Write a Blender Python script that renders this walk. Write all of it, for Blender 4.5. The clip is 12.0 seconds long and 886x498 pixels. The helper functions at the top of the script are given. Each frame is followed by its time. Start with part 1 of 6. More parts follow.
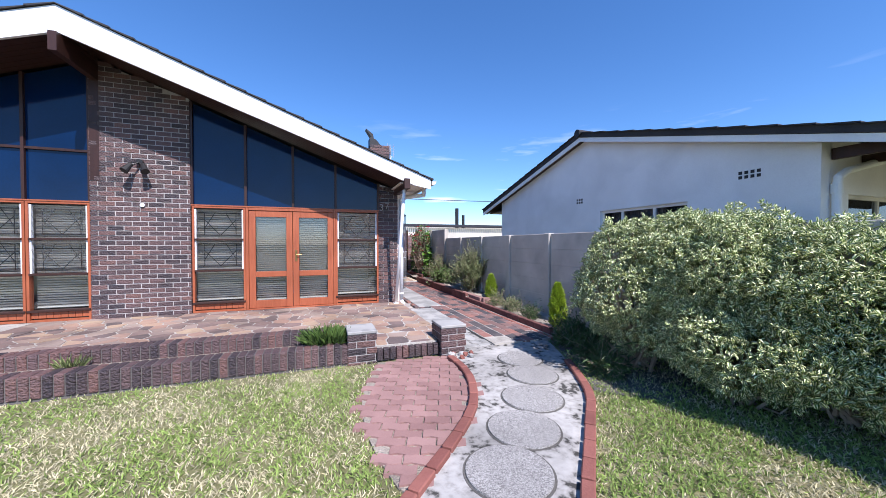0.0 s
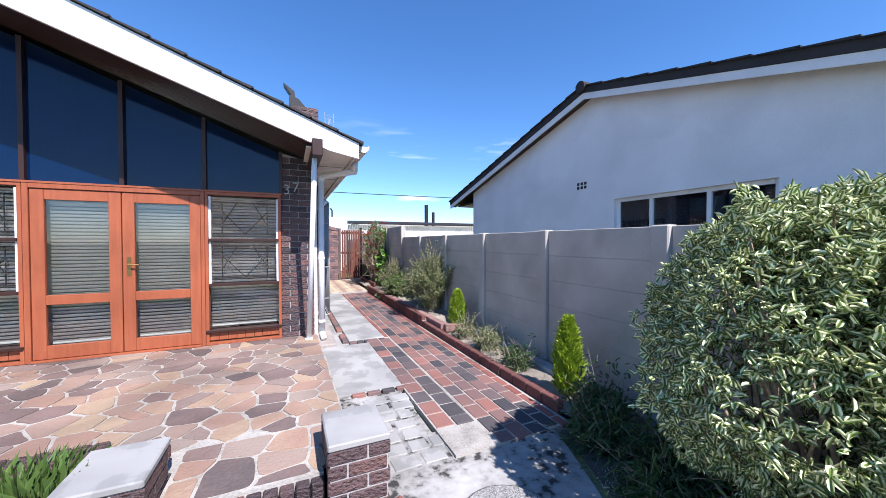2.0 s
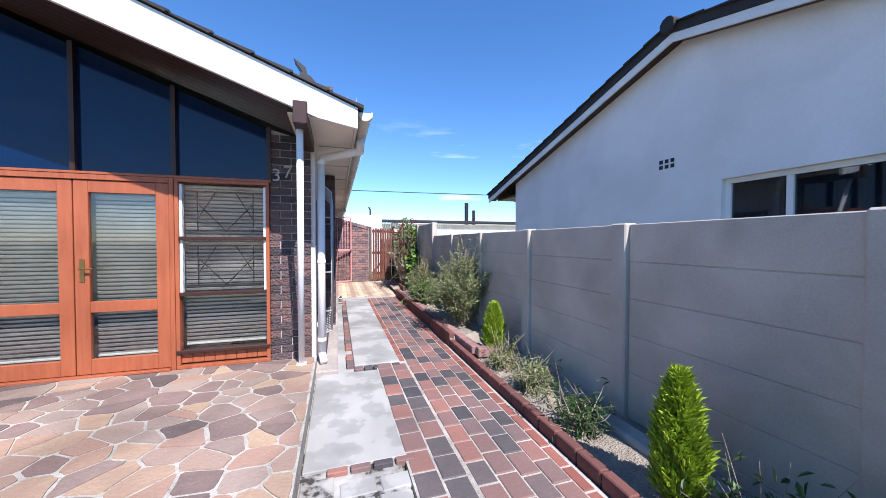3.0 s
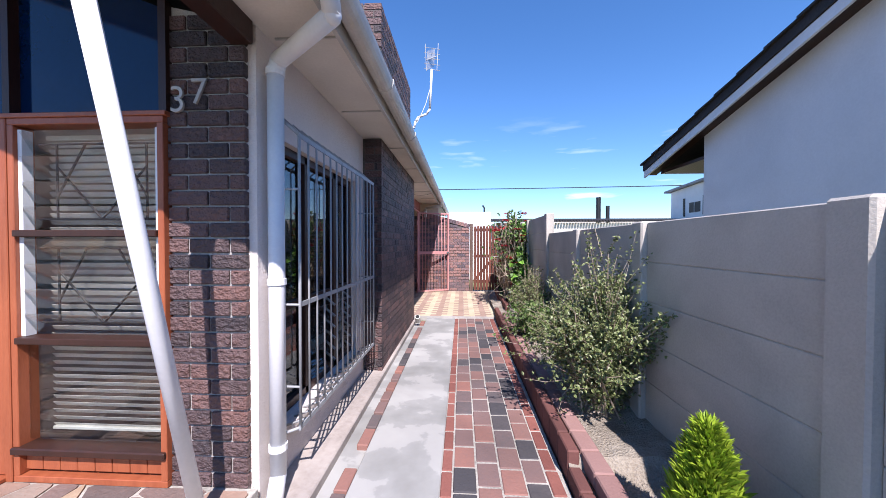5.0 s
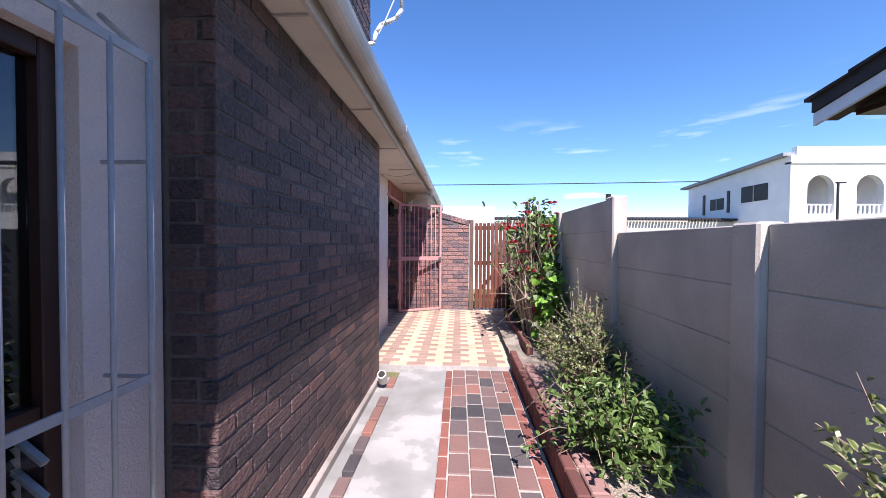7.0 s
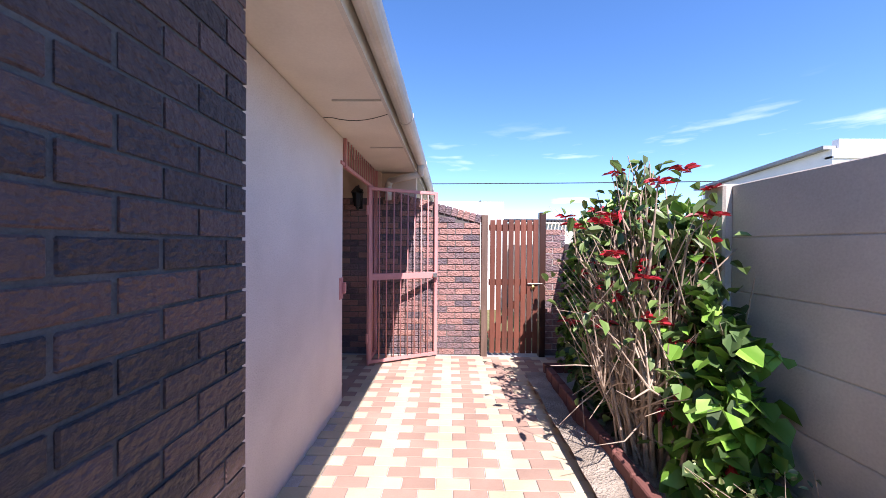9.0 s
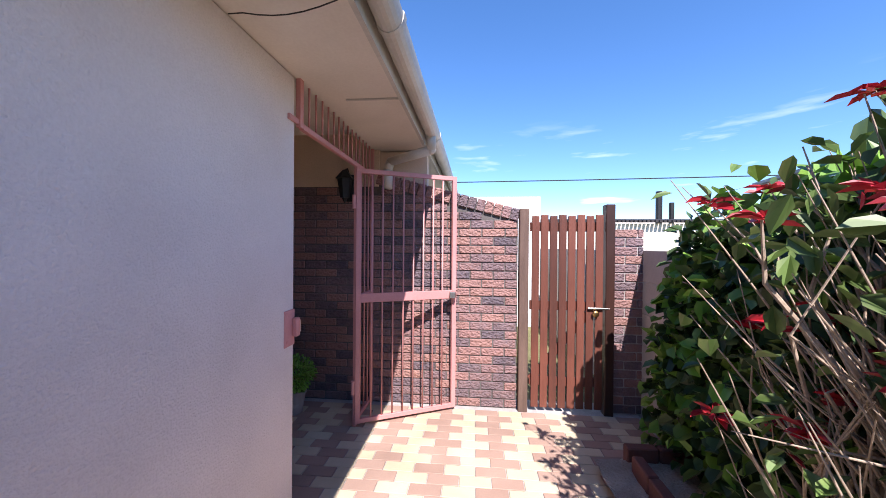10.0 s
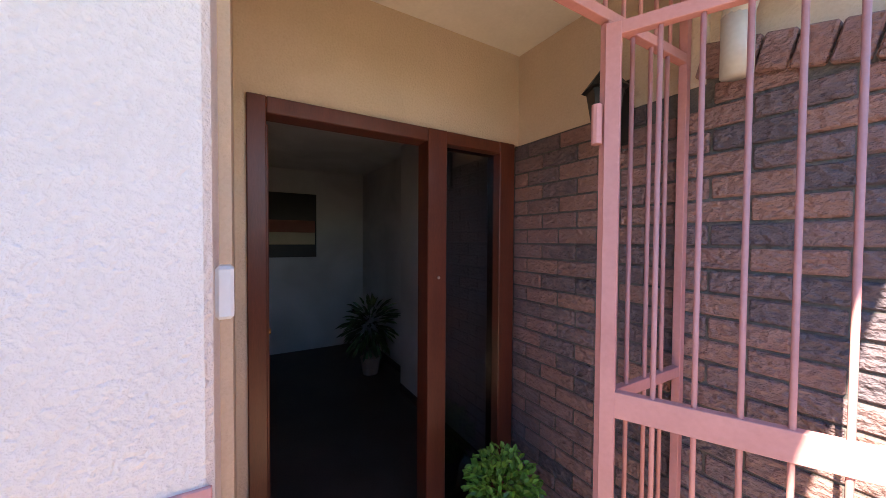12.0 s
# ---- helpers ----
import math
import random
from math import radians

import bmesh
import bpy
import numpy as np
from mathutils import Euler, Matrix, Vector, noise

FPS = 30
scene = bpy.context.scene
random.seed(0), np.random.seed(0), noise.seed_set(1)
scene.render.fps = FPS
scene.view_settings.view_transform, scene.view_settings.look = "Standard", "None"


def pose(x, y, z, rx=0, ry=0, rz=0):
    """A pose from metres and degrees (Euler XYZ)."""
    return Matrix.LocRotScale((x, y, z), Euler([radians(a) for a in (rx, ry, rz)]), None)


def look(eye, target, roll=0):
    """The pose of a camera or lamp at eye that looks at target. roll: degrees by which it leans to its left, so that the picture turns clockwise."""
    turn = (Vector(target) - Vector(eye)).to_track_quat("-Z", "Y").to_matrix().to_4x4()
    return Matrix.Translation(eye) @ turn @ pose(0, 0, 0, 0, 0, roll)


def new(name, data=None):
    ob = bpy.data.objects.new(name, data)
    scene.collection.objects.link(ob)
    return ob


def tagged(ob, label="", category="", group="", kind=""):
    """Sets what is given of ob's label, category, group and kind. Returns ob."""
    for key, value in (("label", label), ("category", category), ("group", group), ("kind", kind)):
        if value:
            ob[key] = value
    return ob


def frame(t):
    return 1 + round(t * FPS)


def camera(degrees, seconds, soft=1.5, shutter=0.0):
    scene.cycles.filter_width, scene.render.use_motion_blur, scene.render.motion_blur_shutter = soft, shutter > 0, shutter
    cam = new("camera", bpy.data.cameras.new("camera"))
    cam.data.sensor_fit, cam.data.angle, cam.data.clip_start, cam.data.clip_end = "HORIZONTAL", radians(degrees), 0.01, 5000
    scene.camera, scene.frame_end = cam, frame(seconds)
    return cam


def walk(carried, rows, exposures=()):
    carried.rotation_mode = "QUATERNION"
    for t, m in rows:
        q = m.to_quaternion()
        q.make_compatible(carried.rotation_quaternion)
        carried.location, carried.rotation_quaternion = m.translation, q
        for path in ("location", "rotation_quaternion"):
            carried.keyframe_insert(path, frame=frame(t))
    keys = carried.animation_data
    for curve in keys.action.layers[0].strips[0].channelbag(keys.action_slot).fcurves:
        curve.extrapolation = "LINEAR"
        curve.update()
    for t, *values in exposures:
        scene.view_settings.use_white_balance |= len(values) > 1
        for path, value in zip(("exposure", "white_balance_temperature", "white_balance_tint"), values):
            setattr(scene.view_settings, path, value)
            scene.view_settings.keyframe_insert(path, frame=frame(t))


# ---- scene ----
cam = camera(104.5, 12.0, soft=0.65)
METRES, EYE, TILT, LEAN, TURN = 15.4, 1.41, 0.0, 0.0, -19.6
ROWS = [
    (0.0, 0.0, 0.0, 0.0, -0.0, -0.92, 0.04),
    (0.5, 0.0038, 0.0416, 0.0013, -3.25, -0.98, 0.1),
    (1.0, 0.0108, 0.0831, 0.0022, -4.1, -1.04, 0.13),
    (1.5, 0.0214, 0.1258, 0.0023, -4.45, -1.12, 0.21),
    (2.0, 0.0304, 0.1672, 0.0033, -4.52, -1.14, -0.01),
    (2.5, 0.0404, 0.2064, 0.0034, -2.49, -1.2, 0.03),
    (3.0, 0.0448, 0.2473, 0.0031, 2.45, -1.26, -0.04),
    (5.0, 0.0435, 0.4194, 0.002, 22.72, -1.04, -0.08),
    (5.5, 0.0325, 0.459, 0.0033, 22.56, -0.99, -0.22),
    (6.0, 0.0204, 0.5009, 0.004, 22.49, -1.06, -0.32),
    (6.5, 0.0031, 0.5401, 0.0039, 22.49, -1.11, -0.38),
    (7.0, -0.0117, 0.5777, 0.0063, 22.32, -1.16, -0.33),
    (9.0, -0.0858, 0.7418, 0.0094, 20.68, -0.48, -0.41),
    (9.5, -0.0986, 0.7876, 0.0119, 21.42, -0.23, -0.6),
    (10.0, -0.1157, 0.8292, 0.0133, 24.96, -0.32, -0.49),
    (10.5, -0.1286, 0.8677, 0.015, 36.12, -0.53, -0.5),
    (11.0, -0.1455, 0.9009, 0.0147, 49.78, -0.96, -0.34),
    (11.5, -0.1645, 0.927, 0.0164, 63.34, -1.41, -0.4),
    (12.0, -0.1833, 0.9426, 0.0156, 78.75, -1.43, -0.38),
]
walk(cam, [(t, pose(0, 0, EYE, TILT, LEAN, TURN) @ pose(METRES * x, METRES * y, METRES * z, 90 + pitch, roll, yaw)) for t, x, y, z, yaw, pitch, roll in ROWS],
     [(0.0, 0.92, 6000, 20), (3.0, 1.06, 6050, 17), (5.5, 1.06, 6150, 22), (7.0, 1.22, 6300, 24), (9.0, 1.48, 6450, 26), (10.0, 1.36, 6350, 22), (11.0, 1.62, 6250, 17), (11.5, 2.16, 6600, 15), (12.0, 2.92, 7500, 14)])

# ---- world, sun ----
SUN_WAY = Vector((-0.24, 1.0, -1.2)).normalized()
world = bpy.data.worlds.new("world")
scene.world = world
world.use_nodes = True
wn, wl = world.node_tree.nodes, world.node_tree.links
sky = wn.new("ShaderNodeTexSky")
sky.sky_type = "NISHITA"
sky.sun_disc = False
sky.sun_elevation = math.asin(-SUN_WAY.z)
sky.sun_rotation = math.atan2(-SUN_WAY.x, -SUN_WAY.y)
sky.ozone_density = 6.0
sky.dust_density = 0.0
sky.air_density = 1.0
# thin low clouds
tc = wn.new("ShaderNodeTexCoord")
mp = wn.new("ShaderNodeMapping")
mp.inputs["Scale"].default_value = (2.2, 2.2, 14.0)
cn = wn.new("ShaderNodeTexNoise")
cn.inputs["Scale"].default_value = 2.6
cn.inputs["Detail"].default_value = 7
cr = wn.new("ShaderNodeValToRGB")
cr.color_ramp.elements[0].position, cr.color_ramp.elements[1].position = 0.60, 0.78
sep = wn.new("ShaderNodeSeparateXYZ")
band = wn.new("ShaderNodeMapRange")
band.inputs["From Min"].default_value, band.inputs["From Max"].default_value = 0.34, 0.06
mul = wn.new("ShaderNodeMath")
mul.operation = "MULTIPLY"
mixc = wn.new("ShaderNodeMix")
mixc.data_type = "RGBA"
mixc.inputs["B"].default_value = (7.5, 8.0, 8.8, 1)
wl.new(tc.outputs["Generated"], mp.inputs["Vector"])
wl.new(tc.outputs["Generated"], sep.inputs["Vector"])
wl.new(mp.outputs["Vector"], cn.inputs["Vector"])
wl.new(cn.outputs["Fac"], cr.inputs["Fac"])
wl.new(sep.outputs["Z"], band.inputs["Value"])
wl.new(cr.outputs["Color"], mul.inputs[0])
wl.new(band.outputs["Result"], mul.inputs[1])
wl.new(mul.outputs["Value"], mixc.inputs["Factor"])
sat = wn.new("ShaderNodeHueSaturation")
sat.inputs["Saturation"].default_value = 1.14
wl.new(sky.outputs["Color"], sat.inputs["Color"])
wl.new(sat.outputs["Color"], mixc.inputs["A"])
wl.new(mixc.outputs["Result"], wn["Background"].inputs["Color"])
wn["Background"].inputs["Strength"].default_value = 0.104

sun = new("sun", bpy.data.lights.new("sun", "SUN"))
sun.data.energy, sun.data.angle, sun.data.color = 4.2, radians(0.53), (1.0, 0.95, 0.88)
sun.matrix_world = look((0, 0, 30), Vector((0, 0, 30)) + SUN_WAY)


# ---- materials ----
def material(name, ramp, scale=6.0, fine=80.0, rough=0.8, bump=0.3, depth=0.01, metal=0.0, pieces=0.0, stretch=(1, 1, 1), stain=0.25, spec=0.4, back=0.0):
    """A surface whose colour wanders over the ramp at two scales, from piece to piece too, with stains and relief."""
    m = bpy.data.materials.new(name)
    m.use_nodes = True
    n, l = m.node_tree.nodes, m.node_tree.links
    b = n["Principled BSDF"]
    co = n.new("ShaderNodeTexCoord")
    geo = n.new("ShaderNodeNewGeometry")
    mpp = n.new("ShaderNodeMapping")
    mpp.inputs["Scale"].default_value = stretch
    l.new(geo.outputs["Position"], mpp.inputs["Vector"])
    big = n.new("ShaderNodeTexNoise")
    big.inputs["Scale"].default_value, big.inputs["Detail"].default_value = scale, 5
    small = n.new("ShaderNodeTexNoise")
    small.inputs["Scale"].default_value, small.inputs["Detail"].default_value = fine, 6
    l.new(mpp.outputs["Vector"], big.inputs["Vector"])
    l.new(mpp.outputs["Vector"], small.inputs["Vector"])
    add = n.new("ShaderNodeMath")
    add.operation = "MULTIPLY_ADD"
    add.inputs[1].default_value = 0.55
    mid = n.new("ShaderNodeMath")
    mid.operation = "MULTIPLY"
    mid.inputs[1].default_value = 0.45
    l.new(small.outputs["Fac"], mid.inputs[0])
    l.new(big.outputs["Fac"], add.inputs[0])
    l.new(mid.outputs[0], add.inputs[2])
    fac = add.outputs[0]
    if pieces:
        info = n.new("ShaderNodeObjectInfo")
        s1 = n.new("ShaderNodeMath")
        s1.operation = "ADD"
        l.new(info.outputs["Random"], s1.inputs[0])
        l.new(geo.outputs["Random Per Island"], s1.inputs[1])
        s2 = n.new("ShaderNodeMath")
        s2.operation = "FRACT"
        l.new(s1.outputs[0], s2.inputs[0])
        s3 = n.new("ShaderNodeMix")
        s3.inputs["Factor"].default_value = pieces
        l.new(fac, s3.inputs["A"])
        l.new(s2.outputs[0], s3.inputs["B"])
        fac = s3.outputs["Result"]
    r = n.new("ShaderNodeValToRGB")
    while len(r.color_ramp.elements) < len(ramp):
        r.color_ramp.elements.new(0.5)
    for e, (p, c) in zip(r.color_ramp.elements, ramp):
        e.position, e.color = p, (*c, 1)
    l.new(fac, r.inputs["Fac"])
    st = n.new("ShaderNodeTexNoise")
    st.inputs["Scale"].default_value, st.inputs["Detail"].default_value, st.inputs["Distortion"].default_value = 1.3, 8, 0.6
    l.new(geo.outputs["Position"], st.inputs["Vector"])
    sr = n.new("ShaderNodeMapRange")
    sr.inputs["From Min"].default_value, sr.inputs["From Max"].default_value = 0.35, 0.7
    sr.inputs["To Min"].default_value, sr.inputs["To Max"].default_value = 1.0, 1.0 - stain
    l.new(st.outputs["Fac"], sr.inputs["Value"])
    mx = n.new("ShaderNodeMix")
    mx.data_type, mx.blend_type = "RGBA", "MULTIPLY"
    mx.inputs["Factor"].default_value = 1.0
    l.new(r.outputs["Color"], mx.inputs["A"])
    l.new(sr.outputs["Result"], mx.inputs["B"])
    l.new(mx.outputs["Result"], b.inputs["Base Color"])
    b.inputs["Roughness"].default_value, b.inputs["Metallic"].default_value = rough, metal
    b.inputs["Specular IOR Level"].default_value = spec
    if bump:
        bp = n.new("ShaderNodeBump")
        bp.inputs["Strength"].default_value, bp.inputs["Distance"].default_value = bump, depth
        l.new(small.outputs["Fac"], bp.inputs["Height"])
        l.new(bp.outputs["Normal"], b.inputs["Normal"])
    return m


def glass_material(name, tint, rough=0.03, mirror=0.045):
    m = bpy.data.materials.new(name)
    m.use_nodes = True
    n, l = m.node_tree.nodes, m.node_tree.links
    n.remove(n["Principled BSDF"])
    tr = n.new("ShaderNodeBsdfTransparent")
    tr.inputs["Color"].default_value = (*tint, 1)
    gl = n.new("ShaderNodeBsdfGlossy")
    gl.inputs["Roughness"].default_value = rough
    lw = n.new("ShaderNodeLayerWeight")
    lw.inputs["Blend"].default_value = 0.5
    pw = n.new("ShaderNodeMath")
    pw.operation = "POWER"
    pw.inputs[1].default_value = 4.0
    l.new(lw.outputs["Facing"], pw.inputs[0])
    fr = n.new("ShaderNodeMath")
    fr.operation = "MULTIPLY_ADD"
    fr.inputs[1].default_value, fr.inputs[2].default_value = 0.85, mirror
    l.new(pw.outputs[0], fr.inputs[0])
    mx = n.new("ShaderNodeMixShader")
    l.new(fr.outputs[0], mx.inputs[0])
    l.new(tr.outputs[0], mx.inputs[1])
    l.new(gl.outputs[0], mx.inputs[2])
    l.new(mx.outputs[0], n["Material Output"].inputs["Surface"])
    return m


def leaf_material(name, mid, edge, split=0.34, gloss=0.45):
    """Leaf colour from the midrib to the margin, some light coming through, varied from leaf to leaf."""
    m = bpy.data.materials.new(name)
    m.use_nodes = True
    n, l = m.node_tree.nodes, m.node_tree.links
    b = n["Principled BSDF"]
    uv = n.new("ShaderNodeUVMap")
    uv.uv_map = "leaf"
    sp = n.new("ShaderNodeSeparateXYZ")
    l.new(uv.outputs[0], sp.inputs[0])
    ab = n.new("ShaderNodeMath")
    ab.operation = "SUBTRACT"
    ab.inputs[1].default_value = 0.5
    l.new(sp.outputs["X"], ab.inputs[0])
    a2 = n.new("ShaderNodeMath")
    a2.operation = "ABSOLUTE"
    l.new(ab.outputs[0], a2.inputs[0])
    rm = n.new("ShaderNodeMapRange")
    rm.inputs["From Min"].default_value, rm.inputs["From Max"].default_value = split - 0.08, split + 0.08
    l.new(a2.outputs[0], rm.inputs["Value"])
    mx = n.new("ShaderNodeMix")
    mx.data_type = "RGBA"
    mx.inputs["A"].default_value, mx.inputs["B"].default_value = (*mid, 1), (*edge, 1)
    l.new(rm.outputs[0], mx.inputs["Factor"])
    geo = n.new("ShaderNodeNewGeometry")
    hs = n.new("ShaderNodeHueSaturation")
    vr = n.new("ShaderNodeMapRange")
    vr.inputs["To Min"].default_value, vr.inputs["To Max"].default_value = 0.55, 1.35
    l.new(geo.outputs["Random Per Island"], vr.inputs["Value"])
    l.new(vr.outputs[0], hs.inputs["Value"])
    l.new(mx.outputs["Result"], hs.inputs["Color"])
    l.new(hs.outputs[0], b.inputs["Base Color"])
    b.inputs["Roughness"].default_value = gloss
    tl = n.new("ShaderNodeBsdfTranslucent")
    l.new(hs.outputs[0], tl.inputs["Color"])
    ms = n.new("ShaderNodeMixShader")
    ms.inputs[0].default_value = 0.15
    l.new(b.outputs[0], ms.inputs[1])
    l.new(tl.outputs[0], ms.inputs[2])
    l.new(ms.outputs[0], n["Material Output"].inputs["Surface"])
    return m


BRICK_FACE = material("rustic brick", [(0.20, (0.030, 0.025, 0.031)), (0.40, (0.078, 0.051, 0.052)), (0.62, (0.135, 0.08, 0.076)), (0.9, (0.215, 0.10, 0.075))], 12, 38, 0.58, 1.0, 0.03, pieces=0.5, stretch=(1, 1, 1.35), spec=0.5)
BRICK_WARM = material("warm rustic brick", [(0.22, (0.11, 0.085, 0.10)), (0.38, (0.21, 0.14, 0.145)), (0.55, (0.30, 0.165, 0.15)), (0.76, (0.33, 0.18, 0.15)), (0.95, (0.42, 0.19, 0.115))], 11, 36, 0.6, 1.0, 0.03, pieces=0.54, stretch=(1, 1, 1.35), spec=0.5)
MORTAR = material("pale mortar", [(0.3, (0.34, 0.32, 0.30)), (0.7, (0.54, 0.51, 0.48))], 12, 120, 0.95, 0.5)
SAND_JOINT = material("sandy pale joint", [(0.32, (0.24, 0.22, 0.19)), (0.5, (0.42, 0.39, 0.34)), (0.68, (0.54, 0.51, 0.45))], 7, 60, 0.95, 0.5, stain=0.3)
MORTAR_DARK = material("grey mortar", [(0.3, (0.095, 0.086, 0.08)), (0.7, (0.18, 0.165, 0.155))], 12, 120, 0.95, 0.5)
PAVE_BRICK = material("paving brick", [(0.16, (0.060, 0.056, 0.060)), (0.34, (0.11, 0.095, 0.095)), (0.52, (0.19, 0.125, 0.115)), (0.70, (0.23, 0.13, 0.11)), (0.90, (0.33, 0.15, 0.115))], 9, 45, 0.85, 0.6, 0.006, pieces=0.72)
RED_EDGE = material("red edging brick", [(0.2, (0.18, 0.062, 0.048)), (0.8, (0.32, 0.125, 0.095))], 8, 60, 0.85, 0.5, 0.006, pieces=0.4)
PAVER = material("interlocking paver", [(0.2, (0.24, 0.13, 0.115)), (0.8, (0.40, 0.24, 0.21))], 5, 90, 0.9, 0.6, 0.005, pieces=0.35)
FLAG = material("crazy paving stone", [(0.14, (0.12, 0.095, 0.088)), (0.32, (0.24, 0.165, 0.14)), (0.5, (0.33, 0.26, 0.21)), (0.7, (0.36, 0.225, 0.165)), (0.9, (0.46, 0.355, 0.23))], 5, 45, 0.8, 0.6, 0.01, pieces=0.68, stain=0.4)
CONCRETE = material("worn concrete", [(0.30, (0.22, 0.212, 0.195)), (0.44, (0.29, 0.287, 0.268)), (0.505, (0.33, 0.326, 0.306)), (0.52, (0.40, 0.392, 0.366)), (0.7, (0.44, 0.43, 0.40))], 1.1, 3.5, 0.92, 0.5, 0.006, stain=0.25)
APRON = material("pinkish smooth cement", [(0.30, (0.30, 0.255, 0.225)), (0.5, (0.42, 0.365, 0.325)), (0.7, (0.48, 0.43, 0.39))], 2.2, 24, 0.92, 0.4, 0.005, stain=0.35)
CONCRETE_PATH = material("weathered path concrete", [(0.40, (0.055, 0.052, 0.045)), (0.455, (0.33, 0.315, 0.285)), (0.52, (0.42, 0.405, 0.37)), (0.7, (0.52, 0.50, 0.46))], 3, 18, 0.94, 0.6, 0.01, stain=0.45)
PEBBLE = material("exposed pebble concrete", [(0.38, (0.10, 0.097, 0.09)), (0.5, (0.34, 0.325, 0.30)), (0.62, (0.56, 0.54, 0.50))], 110, 220, 0.9, 0.9, 0.008, stain=0.2)
VIBRACRETE = material("grey painted precast wall", [(0.3, (0.47, 0.43, 0.37)), (0.7, (0.61, 0.565, 0.495))], 2.0, 90, 0.9, 0.5, 0.005, stain=0.3)
PLASTER = material("rough cream plaster", [(0.3, (0.70, 0.62, 0.57)), (0.7, (0.82, 0.74, 0.69))], 2, 105, 0.9, 0.75, 0.010, stain=0.12)
PLASTER_TAN = material("tan plaster", [(0.3, (0.58, 0.45, 0.33)), (0.7, (0.68, 0.54, 0.41))], 2, 110, 0.9, 0.6, 0.006, stain=0.12)
WHITE_PLASTER = material("white house plaster", [(0.3, (0.76, 0.75, 0.75)), (0.7, (0.85, 0.84, 0.84))], 1.5, 60, 0.9, 0.25, 0.004, stain=0.12)
WHITE_PAINT = material("white paint", [(0.3, (0.74, 0.75, 0.76)), (0.7, (0.84, 0.84, 0.84))], 4, 60, 0.5, 0.1, 0.002, stain=0.12)
SOFFIT = material("cream soffit board", [(0.3, (0.70, 0.645, 0.56)), (0.7, (0.80, 0.745, 0.66))], 3, 60, 0.75, 0.1, 0.003, stain=0.15)
GUTTER = material("cream gutter paint", [(0.3, (0.55, 0.52, 0.46)), (0.7, (0.68, 0.65, 0.59))], 5, 60, 0.5, 0.15, 0.002, stain=0.3)
WOOD = material("orange varnished wood", [(0.2, (0.24, 0.058, 0.025)), (0.5, (0.36, 0.10, 0.043)), (0.8, (0.45, 0.14, 0.06))], 4, 50, 0.4, 0.25, 0.003, stretch=(6, 6, 0.6), stain=0.2)
WOOD_DARK = material("dark stained wood", [(0.2, (0.022, 0.011, 0.008)), (0.8, (0.06, 0.022, 0.015))], 3, 40, 0.45, 0.25, 0.003, stretch=(6, 6, 0.8), stain=0.2)
DOOR_WOOD = material("mahogany door frame", [(0.2, (0.075, 0.019, 0.011)), (0.8, (0.16, 0.04, 0.021))], 3, 40, 0.35, 0.2, 0.003, stretch=(6, 6, 0.8))
GATE_WOOD = material("red-brown gate slats", [(0.2, (0.07, 0.026, 0.018)), (0.5, (0.14, 0.046, 0.029)), (0.8, (0.22, 0.075, 0.047))], 5, 50, 0.65, 0.6, 0.006, pieces=0.35, stretch=(7, 7, 0.5))
POST_WOOD = material("weathered brown timber", [(0.25, (0.075, 0.045, 0.034)), (0.75, (0.20, 0.13, 0.10))], 4, 50, 0.8, 0.6, 0.006, stretch=(7, 7, 0.5))
PINK = material("pink painted steel", [(0.2, (0.52, 0.22, 0.21)), (0.8, (0.66, 0.31, 0.29))], 6, 70, 0.5, 0.15, 0.002, stain=0.15)
GREY_STEEL = material("grey painted steel", [(0.2, (0.30, 0.31, 0.315)), (0.8, (0.46, 0.47, 0.475))], 9, 70, 0.45, 0.15, 0.002, stain=0.2)
# dark glass; the blue base colour stands in for reflected sky
SKY_BLUE_PANE = material("dark pane with sky blue painted in", [(0.3, (0.001, 0.011, 0.046)), (0.7, (0.0016, 0.016, 0.062))], 1, 30, 0.08, 0.0, spec=0.35)
BLIND = material("cream blind slat", [(0.3, (0.60, 0.57, 0.50)), (0.7, (0.74, 0.71, 0.63))], 4, 30, 0.6, 0.0)
ROOF = material("dark roof tile", [(0.2, (0.022, 0.021, 0.024)), (0.8, (0.06, 0.055, 0.055))], 4, 50, 0.85, 0.5, 0.006)
BLACK = material("black metal", [(0.2, (0.012, 0.012, 0.013)), (0.8, (0.03, 0.03, 0.03))], 6, 50, 0.5, 0.1)
SOIL = material("dry sandy soil", [(0.25, (0.22, 0.175, 0.135)), (0.5, (0.40, 0.345, 0.275)), (0.75, (0.54, 0.48, 0.40))], 6, 70, 0.97, 0.9, 0.03, stain=0.4)
JOINT_AND_SHADE = material("mossy joint and shaded soil", [(0.2, (0.09, 0.085, 0.075)), (0.8, (0.17, 0.16, 0.14))], 9, 70, 0.97, 0.9, 0.02)
TURF = material("lawn soil and thatch", [(0.25, (0.085, 0.095, 0.032)), (0.5, (0.19, 0.185, 0.08)), (0.75, (0.38, 0.34, 0.21))], 1.8, 40, 0.97, 0.8, 0.02, stain=0.3)
TILE_YELLOW = material("buff paving tile", [(0.2, (0.50, 0.415, 0.275)), (0.8, (0.62, 0.53, 0.375))], 5, 90, 0.8, 0.3, 0.003, pieces=0.3)
TILE_BROWN = material("pinkish brown paving tile", [(0.2, (0.31, 0.205, 0.155)), (0.8, (0.43, 0.30, 0.235))], 5, 90, 0.8, 0.3, 0.003, pieces=0.3)
